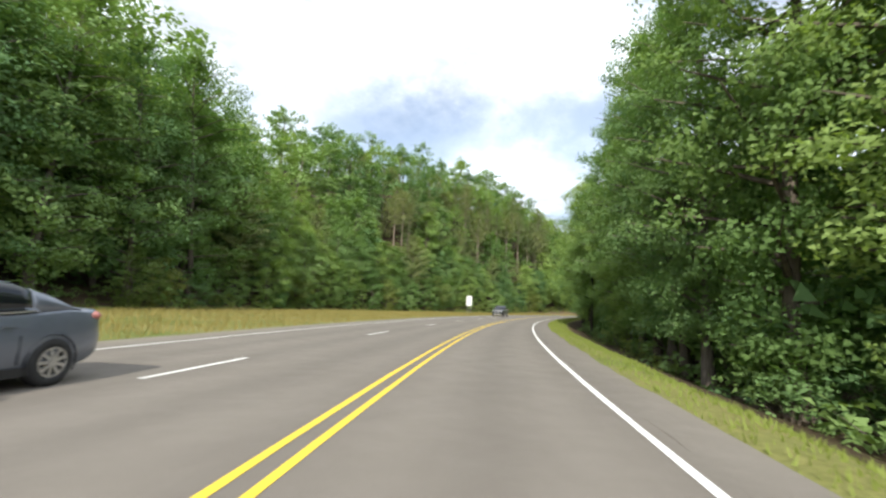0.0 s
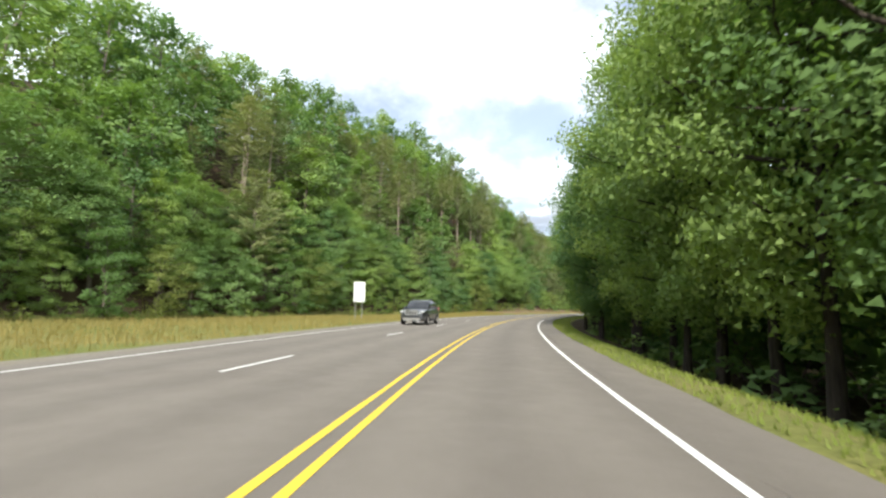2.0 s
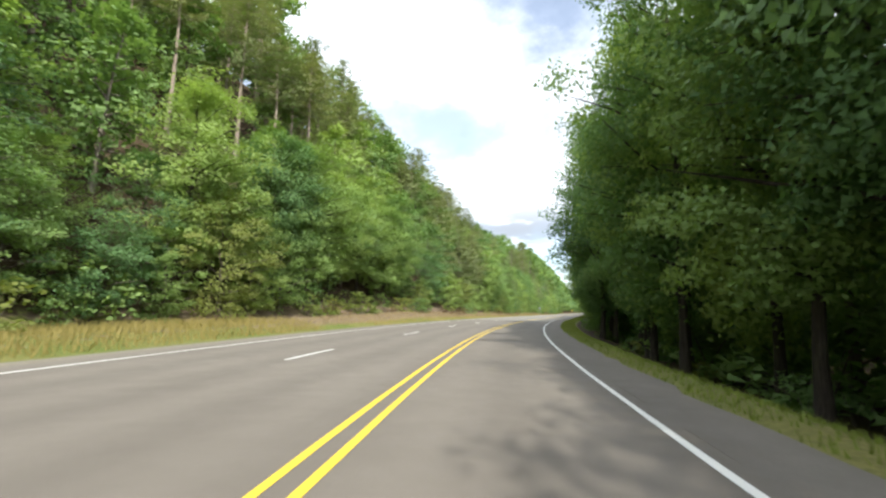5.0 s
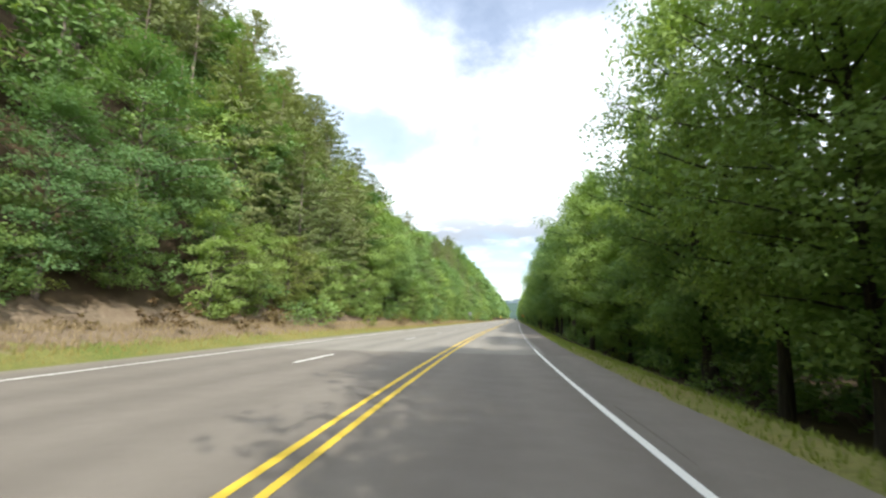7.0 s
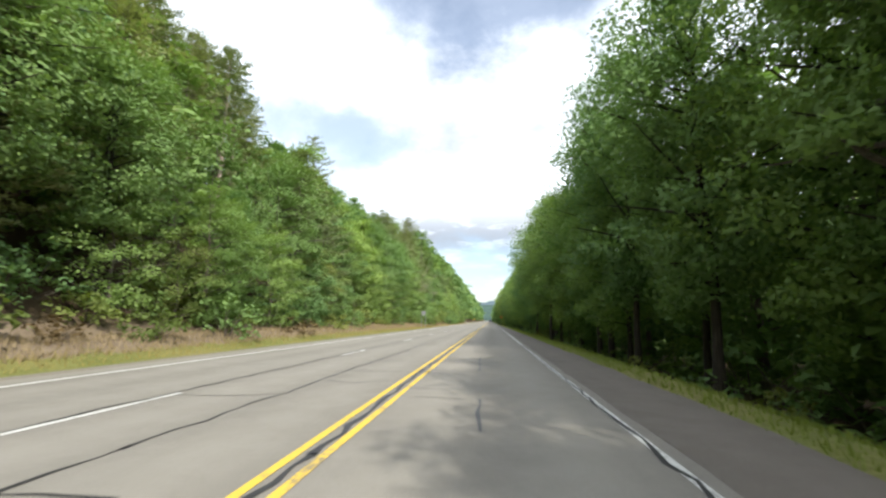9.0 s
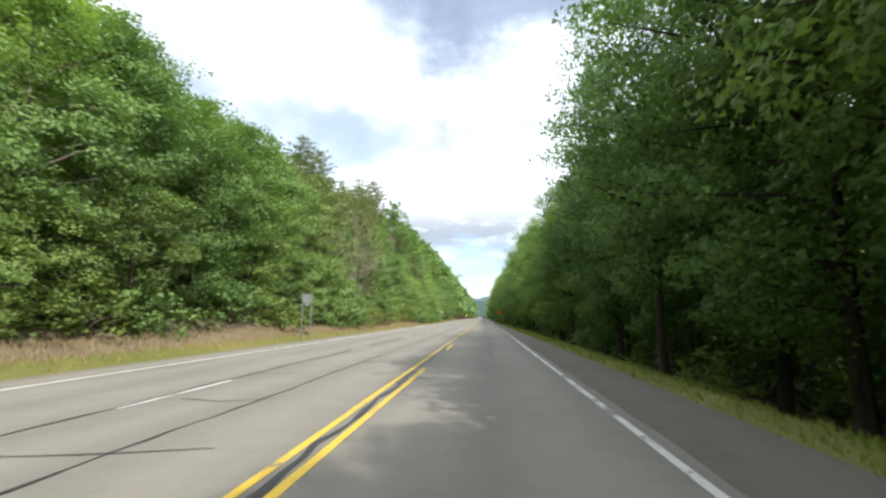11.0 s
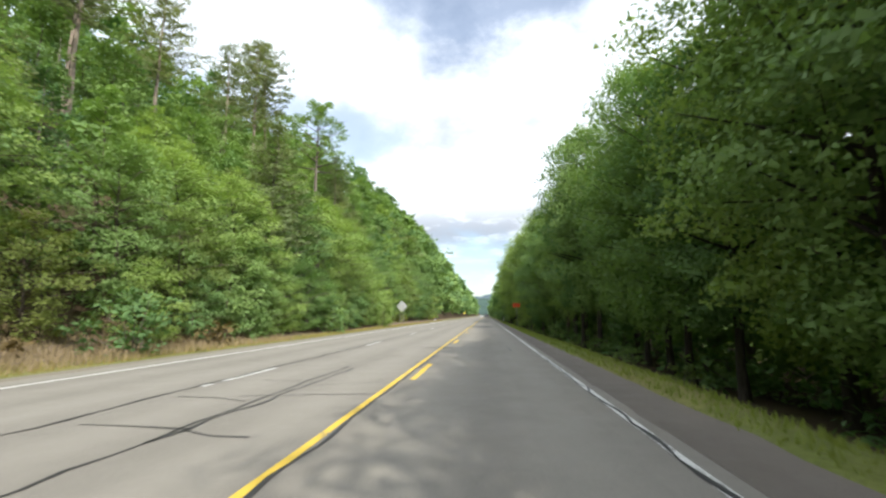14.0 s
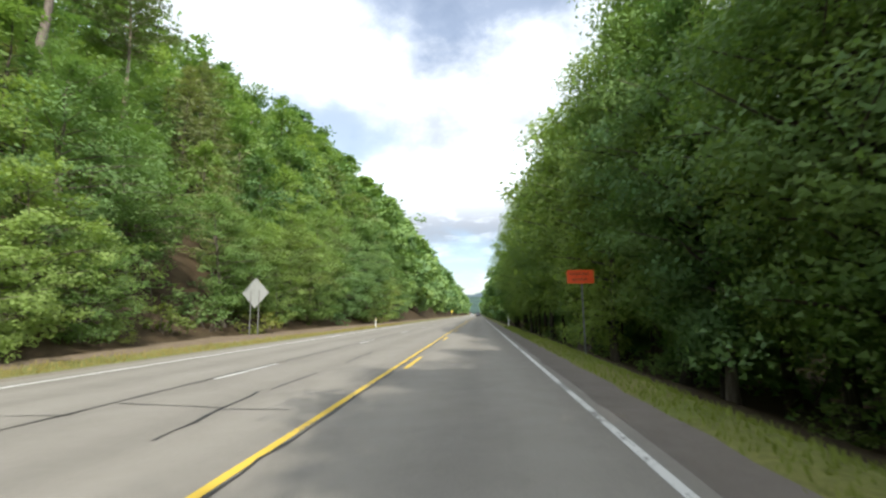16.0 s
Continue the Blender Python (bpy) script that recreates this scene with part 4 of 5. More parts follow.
trng = np.random.default_rng(63)
s = 30.0
while s < 452:
    s += trng.uniform(2.6, 4.4)
    if any(a < s < b for a, b in ((148, 168), (214, 224), (276, 288), (303, 323), (391, 405))):
        continue
    tall = float(np.interp(s, [40, 130, 160, 230, 290, 330, 400, 452], [0.85, 1.0, 0.75, 0.9, 1.0, 0.7, 1.0, 1.1]))
    plant(COPSE[int(trng.integers(0, 4))], s, edge_at(s) - trng.uniform(0.6, 2.4), tall * trng.uniform(0.7, 1.2), heading(s) + trng.normal(0, 25), "low bushy broadleaf tree at the foot of the slope", "tree", "bushy trees at the forest edge", sink=0.35)
for a, b in ((141, 171), (212, 226), (275, 289)):
    for s in np.arange(a, b, 4.6):
        s = float(s + trng.normal(0, 0.6))
        plant(ROADSIDE[2 if trng.random() < 0.5 else 4], s, edge_at(s) - (3.4 if a == 275 else 2.2) + trng.normal(0, 0.4), trng.uniform(0.75, 0.98), heading(s) + trng.normal(0, 20), "leafy tree leaning out over the shaded earth bank", "tree", "trees along the forest edge")
for s in np.arange(346, 390, 3.1):
    s = float(s + trng.normal(0, 0.5))
    plant(COPSE[int(trng.integers(0, 3))], s, edge_at(s) - trng.uniform(0.3, 1.0), trng.uniform(0.5, 0.75), heading(s) + trng.normal(0, 25), "low bushy broadleaf tree at the foot of the slope", "tree", "bushy trees at the forest edge", sink=0.3)
thicket = Woods()
for i in range(150):
    s, o = trng.uniform(298, 336), -trng.uniform(13.0, 27.0)
    thicket.add(SHRUBS[i % 3], s, o, trng.uniform(0.55, 0.95) * (0.75 if o > -18 and s < 321 else 1.15), trng.uniform(0, 360))
thicket.done("bank_thicket", M_BUSH, "tangled green shrubs covering the slope around the dead tree", "shrubs")
for s, o, k2 in ((297.5, -10.6, 0.75), (299.5, -11.3, 0.95), (301.5, -10.8, 0.7), (303.5, -11.6, 0.9), (305.5, -10.9, 0.6)):
    plant(SHRUBS[int(s) % 2], s, o, k2, s * 71 % 360, "yellow-green shrub spreading over the bank", "shrub", "shrubs under the trees")
for s in np.arange(50, 132, 4.2):
    s = float(s + trng.normal(0, 1.0))
    plant(EDGE[int(trng.integers(0, 6))], s, edge_at(s) - 5.5 + trng.normal(0, 0.8), trng.uniform(0.65, 1.0), heading(s) + trng.normal(0, 25), L_NEAR, "tree", "trees along the forest edge", wide=1.2)
for s in np.arange(300, 346, 2.6):
    s = float(s + trng.normal(0, 0.8))
    plant(SHRUBS[int(trng.integers(0, 3))], s, -12.2 - trng.uniform(0, 1.6), trng.uniform(0.4, 0.75), trng.uniform(0, 360), L_BUSH, "shrub", "shrubs under the trees")
for i in range(46):
    s = trng.uniform(88, 250)
    plant(TALL[i % 2], s, edge_at(s) - trng.uniform(7, 30), trng.uniform(0.6, 0.85), trng.uniform(0, 360), L_TALL, "tree", "pines on the slope")
# tall pines and a round-headed tree above the wood
plant(ROUND, 399.0, -27.6, 1.06, 40, "tall round-headed tree with an open crown above the wood", "tree", "trees on the slope")
for s, o, k2 in ((387.5, -29.8, 1.32), (384.5, -31.0, 1.2), (405, -26, 0.95), (376, -30, 0.95), (344, -24, 0.9), (352, -26, 1.0), (362, -28, 0.95)):
    plant(TALL[int(s) % 2], s, o, k2, s * 37 % 360, L_TALL, "tree", "pines on the slope", lean=4 if s == 387.5 else 0)
for s, o, k2, i in ((203.0, 13.6, 1.16, 0), (198.5, 12.6, 0.92, 1), (192.5, 13.4, 0.95, 0), (218.0, 9.6, 0.92, 1), (320.0, 14.2, 1.13, 1), (332.0, 12.8, 1.05, 0), (376.0, 10.4, 0.72, 0)):
    plant(SPIRE[i], s, o, k2, s * 53 % 360, "tall narrow broadleaf tree rising above the forest edge", "tree", "trees along the forest edge")

# the woods further along, too far to tell tree from tree
far_v, far_f, far_t, base = [], [], [], 0
FINE = [broadleaf(510 + i, 15.0, 4.1, 0.1, 14, 36, 24, 0.55, "full", (0.9, 1.5), True) for i in range(2)]
FAR = [broadleaf(500 + i, 15.0, 3.9, 0.1, 12, 26, 9, 1.5, "full", (1.1, 1.8), True) for i in range(3)]
rng = np.random.default_rng(77)
for side, offs, s0, s1 in ((1, (9.0, 14.0, 20.0), 452.0, 1050.0), (-1, (-15.0, -20.0, -27.0, -35.0, -44.0), 452.0, 1050.0),
                           (1, (31.0, 39.0, 48.0, 58.0, 70.0, 84.0, 100.0, 118.0), 14.0, 480.0), (-1, (-52.0, -61.0, -71.0, -82.0), 240.0, 480.0)):
    for o in offs:
        s = s0
        while s < s1:
            s += rng.uniform(6.0, 8.5) * (1 + max(0.0, s - 450) / 900)
            _, v, f = FINE[int(rng.integers(0, 2))] if side < 0 and s < 480 else FAR[int(rng.integers(0, 3))]
            a, h = rng.uniform(0, 6.28), rng.uniform(0.8, 1.2) * (1.0 if side > 0 else 1.35)
            oo = o + rng.normal(0, 0.8)
            x, y = along(s, oo)
            c, d = math.cos(a), math.sin(a)
            far_v.append(np.stack([(v[:, 0] * c - v[:, 1] * d) * h + x, (v[:, 0] * d + v[:, 1] * c) * h + y, v[:, 2] * h + float(rise(s, oo)) - 0.3], 1))
            far_f.append(f + base)
            far_t.append(np.full(len(v), rng.random(), np.float32))
            base += len(v)
far_woods = new("far_woods", raw_mesh("far_woods", np.concatenate(far_v), np.concatenate(far_f), M_LEAF_DEEP))
far_woods.data.attributes.new("tint", "FLOAT", "POINT").data.foreach_set("value", np.concatenate(far_t))
tagged(far_woods, "far green woods lining the straight road", "woods", kind="stuff")

# ---- dead tree on the bank ----
def dead_tree(seed, H):
    rng = np.random.default_rng(seed)
    wood = Wood()

    def grow(p, d, L, r, depth):
        pts, rad = [p], [r]
        for i in range(3):
            d = (d + Vector(rng.normal(0, 0.16, 3))).normalized()
            p = p + d * (L / 3)
            pts.append(p)
            rad.append(r * (1 - 0.2 * (i + 1)))
        wood.add(pts, rad, 5 if depth < 2 else 3)
        if depth < 5:
            for _ in range(3):
                e = (d + Vector((rng.normal(0, 0.5), rng.normal(0, 0.5), rng.normal(0.2, 0.25)))).normalized()
                grow(pts[int(rng.integers(1, 4))], e, L * rng.uniform(0.5, 0.78), max(0.011, rad[-1] * 0.68), depth + 1)

    for a in (0.2, 1.4, 2.6, 3.9, 5.2):
        grow(Vector((0, 0, -0.3)), Vector((0.5 * math.cos(a), 0.5 * math.sin(a), 1)).normalized(), H * 0.36, 0.075, 0)
    return wood


for s, o, H, seed in ((320.0, -18.4, 16.0, 3), (309.5, -15.2, 6.0, 9)):
    w = dead_tree(seed, H)
    x, y = along(s, o)
    ob = link_mesh("dead_tree", w.v, w.f, M_DEAD, smooth=True)
    ob.matrix_world = pose(float(x), float(y), float(rise(s, o)), 0, 0, 40 * seed)
    tagged(ob, "leafless dead tree with pale brown branching twigs", "tree", "dead trees on the bank")

# ---- grass ----
def blades(n, s_rng, o_fn, height, seed, width=0.012):
    rng = np.random.default_rng(seed)
    s = rng.uniform(*s_rng, n)
    o = o_fn(s, rng.random(n), rng)
    x, y = along(s, o)
    z = rise(s, o)
    h = height * rng.uniform(0.5, 1.4, n)
    a = rng.uniform(0, 6.28, n)
    w = width * rng.uniform(0.7, 1.6, n)
    bx, by = np.cos(a) * w, np.sin(a) * w
    lx, ly = rng.normal(0, 0.3, n) * h, rng.normal(0, 0.3, n) * h
    p = np.stack([np.stack([x - bx, y - by, z - 0.02], 1), np.stack([x + bx, y + by, z - 0.02], 1), np.stack([x + lx, y + ly, z + h], 1)], 1)
    return p.reshape(-1, 3), np.arange(3 * n).reshape(-1, 3)


v, f = blades(50000, (-5, 420), lambda s, u, r: paved_right(s) - 0.05 + (np.interp(s, [0, 150, 300], [2.2, 1.7, 1.25])) * u ** 0.9, 0.1, 1, 0.016)
tagged(new("verge_grass", raw_mesh("verge_grass", v, f, M_GRASS)), "short green verge grass beside the asphalt shoulder", "grass", kind="stuff")
v, f = blades(54000, (-5, 142), lambda s, u, r: -9.3 + (np.interp(s, EDGE_S, EDGE_O) + 9.0) * u, 0.32, 2, 0.016)
tagged(new("meadow_grass", raw_mesh("meadow_grass", v, f, M_STRAW)), "tall dry yellow-green grass on the wide verge", "grass", kind="stuff")
v, f = blades(26000, (296, 352), lambda s, u, r: -9.4 - 4.0 * u, 0.2, 6, 0.02)
tagged(new("bank_straw", raw_mesh("bank_straw", v, f, M_DRY)), "pale brown withered grass covering the low bank", "grass", kind="stuff")
v, f = blades(24000, (140, 300), lambda s, u, r: -9.9 - 2.2 * u, 0.22, 8, 0.018)
tagged(new("bank_brush", raw_mesh("bank_brush", v, f, M_DRY)), "withered brown grass tufts on the earth bank", "grass", kind="stuff")
v, f = blades(22000, (150, 440), lambda s, u, r: -9.2 - 1.1 * u ** 1.5, 0.16, 3, 0.014)
tagged(new("bank_grass", raw_mesh("bank_grass", v, f, M_STRAW)), "thin grass strip at the foot of the bank", "grass", kind="stuff")

# ---- distance: wooded ridges past the end of the road ----
# far ridge: the haze of distance is put into its blue-green base colour
M_RIDGE = plain("haze_tinted_ridge", (0.10, 0.135, 0.155), 0.95, spec=0.1, grain=0.25, scale=0.02)
M_RIDGE_NEAR = plain("green_ridge", (0.05, 0.082, 0.068), 0.95, spec=0.1, grain=0.3, scale=0.03)


def ridge(name, y, depth, height, seed, material, label):
    rng = np.random.default_rng(seed)
    xs = np.linspace(-2600, 2600, 181)
    ph = rng.uniform(0, 6.28, 8)
    prof = sum(np.sin(xs * fr + ph[i]) * am for i, (fr, am) in enumerate(((0.0011, 0.22), (0.0027, 0.14), (0.006, 0.07), (0.014, 0.03), (0.05, 0.012), (0.11, 0.008))))
    rows = []
    for t in np.linspace(0, 1, 9):
        zz = height * (0.72 + prof) * math.sin(t * math.pi / 2) ** 1.2
        rows.append(np.stack([xs, np.full_like(xs, y + depth * t) + 20 * np.sin(xs * 0.02 + 3 * t), zz - 5 + rng.normal(0, height * 0.012, len(xs)) * (t > 0.2)], 1))
    n = len(xs)
    faces = [(r * n + i, r * n + i + 1, (r + 1) * n + i + 1, (r + 1) * n + i) for r in range(8) for i in range(n - 1)]
    ob = link_mesh(name, np.concatenate(rows), faces, material, smooth=True)
    return tagged(ob, label, "ridge", kind="structure")


ridge("backdrop_1", 2750, 500, 225, 4, M_RIDGE, "hazy blue wooded ridge on the horizon")
ridge("backdrop_2", 1750, 350, 78, 8, M_RIDGE_NEAR, "green wooded hill beyond the road")

# ---- signs ----
M_ALU = plain("sign_back_aluminium", (0.46, 0.47, 0.47), 0.5, metal=0.3, grain=0.1, scale=5)
M_DULL = plain("weathered_sign_back", (0.3, 0.32, 0.33), 0.55, metal=0.3, grain=0.15, scale=5)
M_WHITE_SIGN = plain("white_sign_sheet", (0.8, 0.81, 0.8), 0.5, grain=0.04, scale=4)
M_POST = plain("galvanised_post", (0.3, 0.3, 0.29), 0.55, metal=0.5, grain=0.25, scale=12)
M_ORANGE = plain("orange_sign_sheet", (1.0, 0.13, 0.035), 0.45, grain=0.06, scale=4)
M_INK = plain("black_sign_ink", (0.03, 0.03, 0.03), 0.6)
M_YELLOW_SIGN = plain("yellow_sign_sheet", (0.75, 0.6, 0.08), 0.5, grain=0.05)


def slab(bm, outline, y0, y1):
    """A plate from an x-z outline, between two y values."""
    a = [bm.verts.new((x, y0, z)) for x, z in outline]
    b = [bm.verts.new((x, y1, z)) for x, z in outline]
    bm.faces.new(a)
    bm.faces.new(list(reversed(b)))
    n = len(a)
    for i in range(n):
        bm.faces.new((a[(i + 1) % n], a[i], b[i], b[(i + 1) % n]))
    bmesh.ops.recalc_face_normals(bm, faces=bm.faces[:])


def boxed(bm, x0, x1, y0, y1, z0, z1):
    slab(bm, [(x0, z0), (x1, z0), (x1, z1), (x0, z1)], y0, y1)


def rounded(w, h, z, r=0.05, n=4):
    pts = []
    for cx, cz, a0 in ((w / 2 - r, z + h - r, 0), (-w / 2 + r, z + h - r, 90), (-w / 2 + r, z + r, 180), (w / 2 - r, z + r, 270)):
        for i in range(n + 1):
            a = radians(a0 + 90 * i / n)
            pts.append((cx + r * math.cos(a), cz + r * math.sin(a)))
    return pts


def u_post(x, z1, w=0.06):
    """A channel-section post."""
    bm = bmesh.new()
    boxed(bm, x - w / 2, x + w / 2, 0.02, 0.028, -0.5, z1)
    boxed(bm, x - w / 2, x - w / 2 + 0.008, -0.01, 0.02, -0.5, z1)
    boxed(bm, x + w / 2 - 0.008, x + w / 2, -0.01, 0.02, -0.5, z1)
    return bm


def sign(name, s, o, turn, outline, posts, top, sheet, back, label, marks=(), front=1):
    """A roadside sign; its lettered face looks towards -y, turned by turn from the road's heading."""
    x, y = along(s, o)
    ob = new(name)
    ob.matrix_world = pose(float(x), float(y), float(rise(s, o)), 0, 0, heading(s) + turn)
    for p in posts:
        part("post", u_post(p, top), M_POST, ob)
    bm = bmesh.new()
    slab(bm, outline, -0.018, -0.014)
    panel = part("face", bm, sheet, ob)
    bm = bmesh.new()
    slab(bm, outline, -0.0135, -0.0105)
    part("panel", bm, back, ob)
    for x0, x1, z0, z1 in marks:
        bm = bmesh.new()
        boxed(bm, x0, x1, -0.0215, -0.0182, z0, z1)
        part("text_bar", bm, M_INK, panel)
    for p in posts:
        for zz in (0.3, 0.7):
            zs = [q[1] for q in outline]
            bm = bmesh.new()
            zc = min(zs) + (max(zs) - min(zs)) * zz
            boxed(bm, p - 0.012, p + 0.012, -0.03, -0.0215, zc - 0.012, zc + 0.012)
            part("bolt", bm, M_POST, ob)
    return tagged(ob, label, "road sign")


sign("roadside_sign", 86.9, -13.2, 180, rounded(1.14, 1.9, 1.75), (-0.34, 0.34), 3.5, M_WHITE_SIGN, M_WHITE_SIGN, "large white rectangular road sign seen from its back, on two posts")
shield = [(0.3, 2.6), (0.28, 2.75), (0.15, 2.72), (0, 2.78), (-0.15, 2.72), (-0.28, 2.75), (-0.3, 2.6), (-0.27, 2.3), (-0.12, 2.05), (0, 1.98), (0.12, 2.05), (0.27, 2.3)]
sign("route_sign", 283.0, -9.23, 160, [(x * 1.12, z + 0.08) for x, z in shield], (-0.35, 0.35), 3.0, M_DULL, M_DULL, "grey aluminium back of a shield-shaped route sign on two posts")
sign("warning_sign", 401.5, -12.5, 172, [(0, 1.72), (1.0, 2.72), (0, 3.72), (-1.0, 2.72)], (-0.3, 0.3), 2.9, M_YELLOW_SIGN, M_ALU, "grey back of a diamond warning sign on two posts")
sign("roadside_sign", 485.0, -16.0, 175, rounded(1.3, 1.5, 1.6), (-0.4, 0.4), 3.0, M_WHITE_SIGN, M_WHITE_SIGN, "pale rectangular road sign on two posts further along the road")
sign("roadside_sign", 620.0, -12.5, 175, rounded(1.2, 1.5, 1.9), (-0.4, 0.4), 3.3, M_YELLOW_SIGN, M_YELLOW_SIGN, "small yellow road sign far along the road")
bars = []
for zc, wid in ((3.04, 0.78), (2.82, 0.62)):
    xx = -wid / 2
    while xx < wid / 2 - 0.04:
        bars.append((xx, xx + 0.03, zc - 0.045, zc + 0.045))
        xx += 0.085
sign("road_work_sign", 391.0, 6.0, 4, rounded(1.06, 0.54, 2.66, 0.04), (0.04,), 3.1, M_ORANGE, M_ALU, "bright orange rectangular road work sign on a single post", bars)


def delineator(s, o):
    x, y = along(s, o)
    ob = new("delineator_post")
    ob.matrix_world = pose(float(x), float(y), float(rise(s, o)), 0, 0, heading(s))
    bm = bmesh.new()
    slab(bm, rounded(0.09, 1.25, -0.2, 0.04), -0.01, 0.01)
    part("post", bm, M_WHITE_SIGN, ob)
    bm = bmesh.new()
    slab(bm, rounded(0.07, 0.18, 0.8, 0.02), -0.014, -0.0105)
    part("reflector", bm, M_YELLOW_SIGN, ob)
    return tagged(ob, "thin white plastic delineator post beside the road", "post")


delineator(422.0, -9.2)
delineator(425.0, 5.4)

# ---- vehicles ----
M_TYRE = plain("tyre_rubber", (0.022, 0.022, 0.022), 0.85, grain=0.2)
M_RIM = plain("alloy_rim", (0.55, 0.54, 0.52), 0.35, metal=0.8, grain=0.1)
M_TRIM = plain("black_trim", (0.02, 0.02, 0.021), 0.5)
M_CHROME = plain("chrome", (0.78, 0.79, 0.82), 0.32, metal=1.0, grain=0.03)
M_LAMP = plain("lamp_lens", (0.42, 0.43, 0.43), 0.12, grain=0.08)
M_RED = plain("tail_lamp", (0.42, 0.16, 0.13), 0.18, grain=0.1)
k = Mat("dark_glass")
M_GLASS = k.done((0.012, 0.014, 0.016), 0.06, spec=0.6)
M_BAR = plain("blank_plate", (0.6, 0.6, 0.58), 0.5)


def shell(stations, ring):
    """A closed loft: stations of x, each with a ring of (y, z) from ring(x)."""
    bm = bmesh.new()
    rows = [[bm.verts.new((x, y, z)) for y, z in ring(x)] for x in stations]
    for a, b in zip(rows[:-1], rows[1:]):
        for i in range(len(a)):
            j = (i + 1) % len(a)
            bm.faces.new((a[i], a[j], b[j], b[i]))
    bm.faces.new(rows[0])
    bm.faces.new(list(reversed(rows[-1])))
    bmesh.ops.recalc_face_normals(bm, faces=bm.faces[:])
    return bm


def vehicle(name, spec, body_material, s, o, turn, label, category):
    """A car whose nose points to +x, with body, glazing, wheels, lamps and trim."""
    L, W, zb, R = spec["L"], spec["W"], spec["clear"], spec["R"]
    hx, hz = zip(*spec["belt"])
    rx, rz = zip(*spec["roof"])
    wx, ww = zip(*spec["plan"])
    car = new(name)
    x, y = along(s, o)
    car.matrix_world = pose(float(x), float(y), 0.0, 0, 0, heading(s) + 90 + turn)

    def ring(px):
        w = np.interp(px, wx, ww) * W / 2
        top = np.interp(px, hx, hz)
        low = zb + np.interp(px, [-L / 2, -L / 2 + 0.5, L / 2 - 0.6, L / 2], [0.12, 0.0, 0.0, 0.06])
        half = [(0.0, low), (w * 0.86, low), (w * 0.97, low + 0.1), (w, low + (top - low) * 0.45), (w * 0.985, low + (top - low) * 0.72), (w * 0.95, top - 0.05), (w * 0.86, top), (0.0, top + 0.035)]
        return half + [(-a, b) for a, b in reversed(half[1:-1])]

    st = sorted(set(np.round(np.concatenate([np.linspace(-L / 2, L / 2, 25), np.array(hx)]), 3)))
    body = part("body", shell([v for v in st if -L / 2 <= v <= L / 2], ring), body_material, car, smooth=False)
    for f in body.data.polygons:
        f.use_smooth = True
    mod = body.modifiers.new("edges", "BEVEL")
    mod.width, mod.segments, mod.limit_method, mod.angle_limit = 0.03, 2, "ANGLE", radians(40)

    def cabin(px):
        w = np.interp(px, wx, ww) * W / 2
        base, roof = np.interp(px, hx, hz) - 0.04, max(np.interp(px, rx, rz), np.interp(px, hx, hz) - 0.03)
        k2 = (roof - base) / max(0.01, max(rz) - min(hz))
        up_w = w * (0.93 - 0.2 * min(1, k2))
        half = [(0.0, base), (w * 0.93, base), (w * 0.93 * 0.5 + up_w * 0.5 + 0.01, (base + roof) / 2), (up_w, roof - 0.05), (up_w * 0.88, roof - 0.005), (0.0, roof + 0.02)]
        return half + [(-a, b) for a, b in reversed(half[1:-1])]

    front_of = spec.get("glass_from", rx[0])
    glazing = part("glazing", shell(np.linspace(front_of, rx[-1], 21), cabin), M_GLASS, car)
    if "glass_from" in spec:
        quarter = part("rear_quarter", shell(np.linspace(rx[0], front_of - 0.004, 12), cabin), body_material, car, smooth=True)

        def back_pane(px):
            w = np.interp(px, wx, ww) * W / 2 * 0.62
            z = np.interp(px, rx, rz)
            half = [(0.0, z - 0.03), (w, z - 0.03), (w, z + 0.004), (0.0, z + 0.028)]
            return half + [(-a, b) for a, b in reversed(half[1:-1])]

        part("rear_window", shell(np.linspace(rx[0] + 0.1, front_of - 0.05, 8), back_pane), M_GLASS, quarter)
    for f in glazing.data.polygons:
        f.use_smooth = True

    def cap(px):
        w = np.interp(px, wx, ww) * W / 2
        roof = np.interp(px, rx, rz)
        up_w = w * 0.735
        half = [(0.0, roof - 0.03), (up_w, roof - 0.06), (up_w * 1.01, roof - 0.03), (up_w * 0.9, roof + 0.012), (0.0, roof + 0.035)]
        return half + [(-a, b) for a, b in reversed(half[1:-1])]

    flat = [p for p in np.linspace(rx[0], rx[-1], 41) if np.interp(p, rx, rz) > max(rz) - spec.get("cap", 0.1)]
    roof = part("roof", shell(flat, cap), body_material, car)
    for f in roof.data.polygons:
        f.use_smooth = True
    # pillars and window trim on both sides
    for sg in (1, -1):
        for px0, px1, wd, wt2 in spec["pillars"]:
            bm = bmesh.new()
            b0, r0 = np.interp(px0, hx, hz) - 0.02, np.interp(px1, rx, rz) - 0.03
            y0 = sg * (np.interp(px0, wx, ww) * W / 2 * 0.945)
            y1 = sg * (np.interp(px1, wx, ww) * W / 2 * 0.75)
            vs = [bm.verts.new(p) for p in ((px0 - wd / 2, y0, b0), (px0 + wd / 2, y0, b0), (px1 + wt2 / 2, y1, r0), (px1 - wt2 / 2, y1, r0))]
            vi = [bm.verts.new((p.co.x, p.co.y - sg * 0.04, p.co.z)) for p in vs]
            bm.faces.new(vs)
            bm.faces.new(list(reversed(vi)))
            for i in range(4):
                bm.faces.new((vs[i], vi[i], vi[(i + 1) % 4], vs[(i + 1) % 4]))
            bmesh.ops.recalc_face_normals(bm, faces=bm.faces[:])
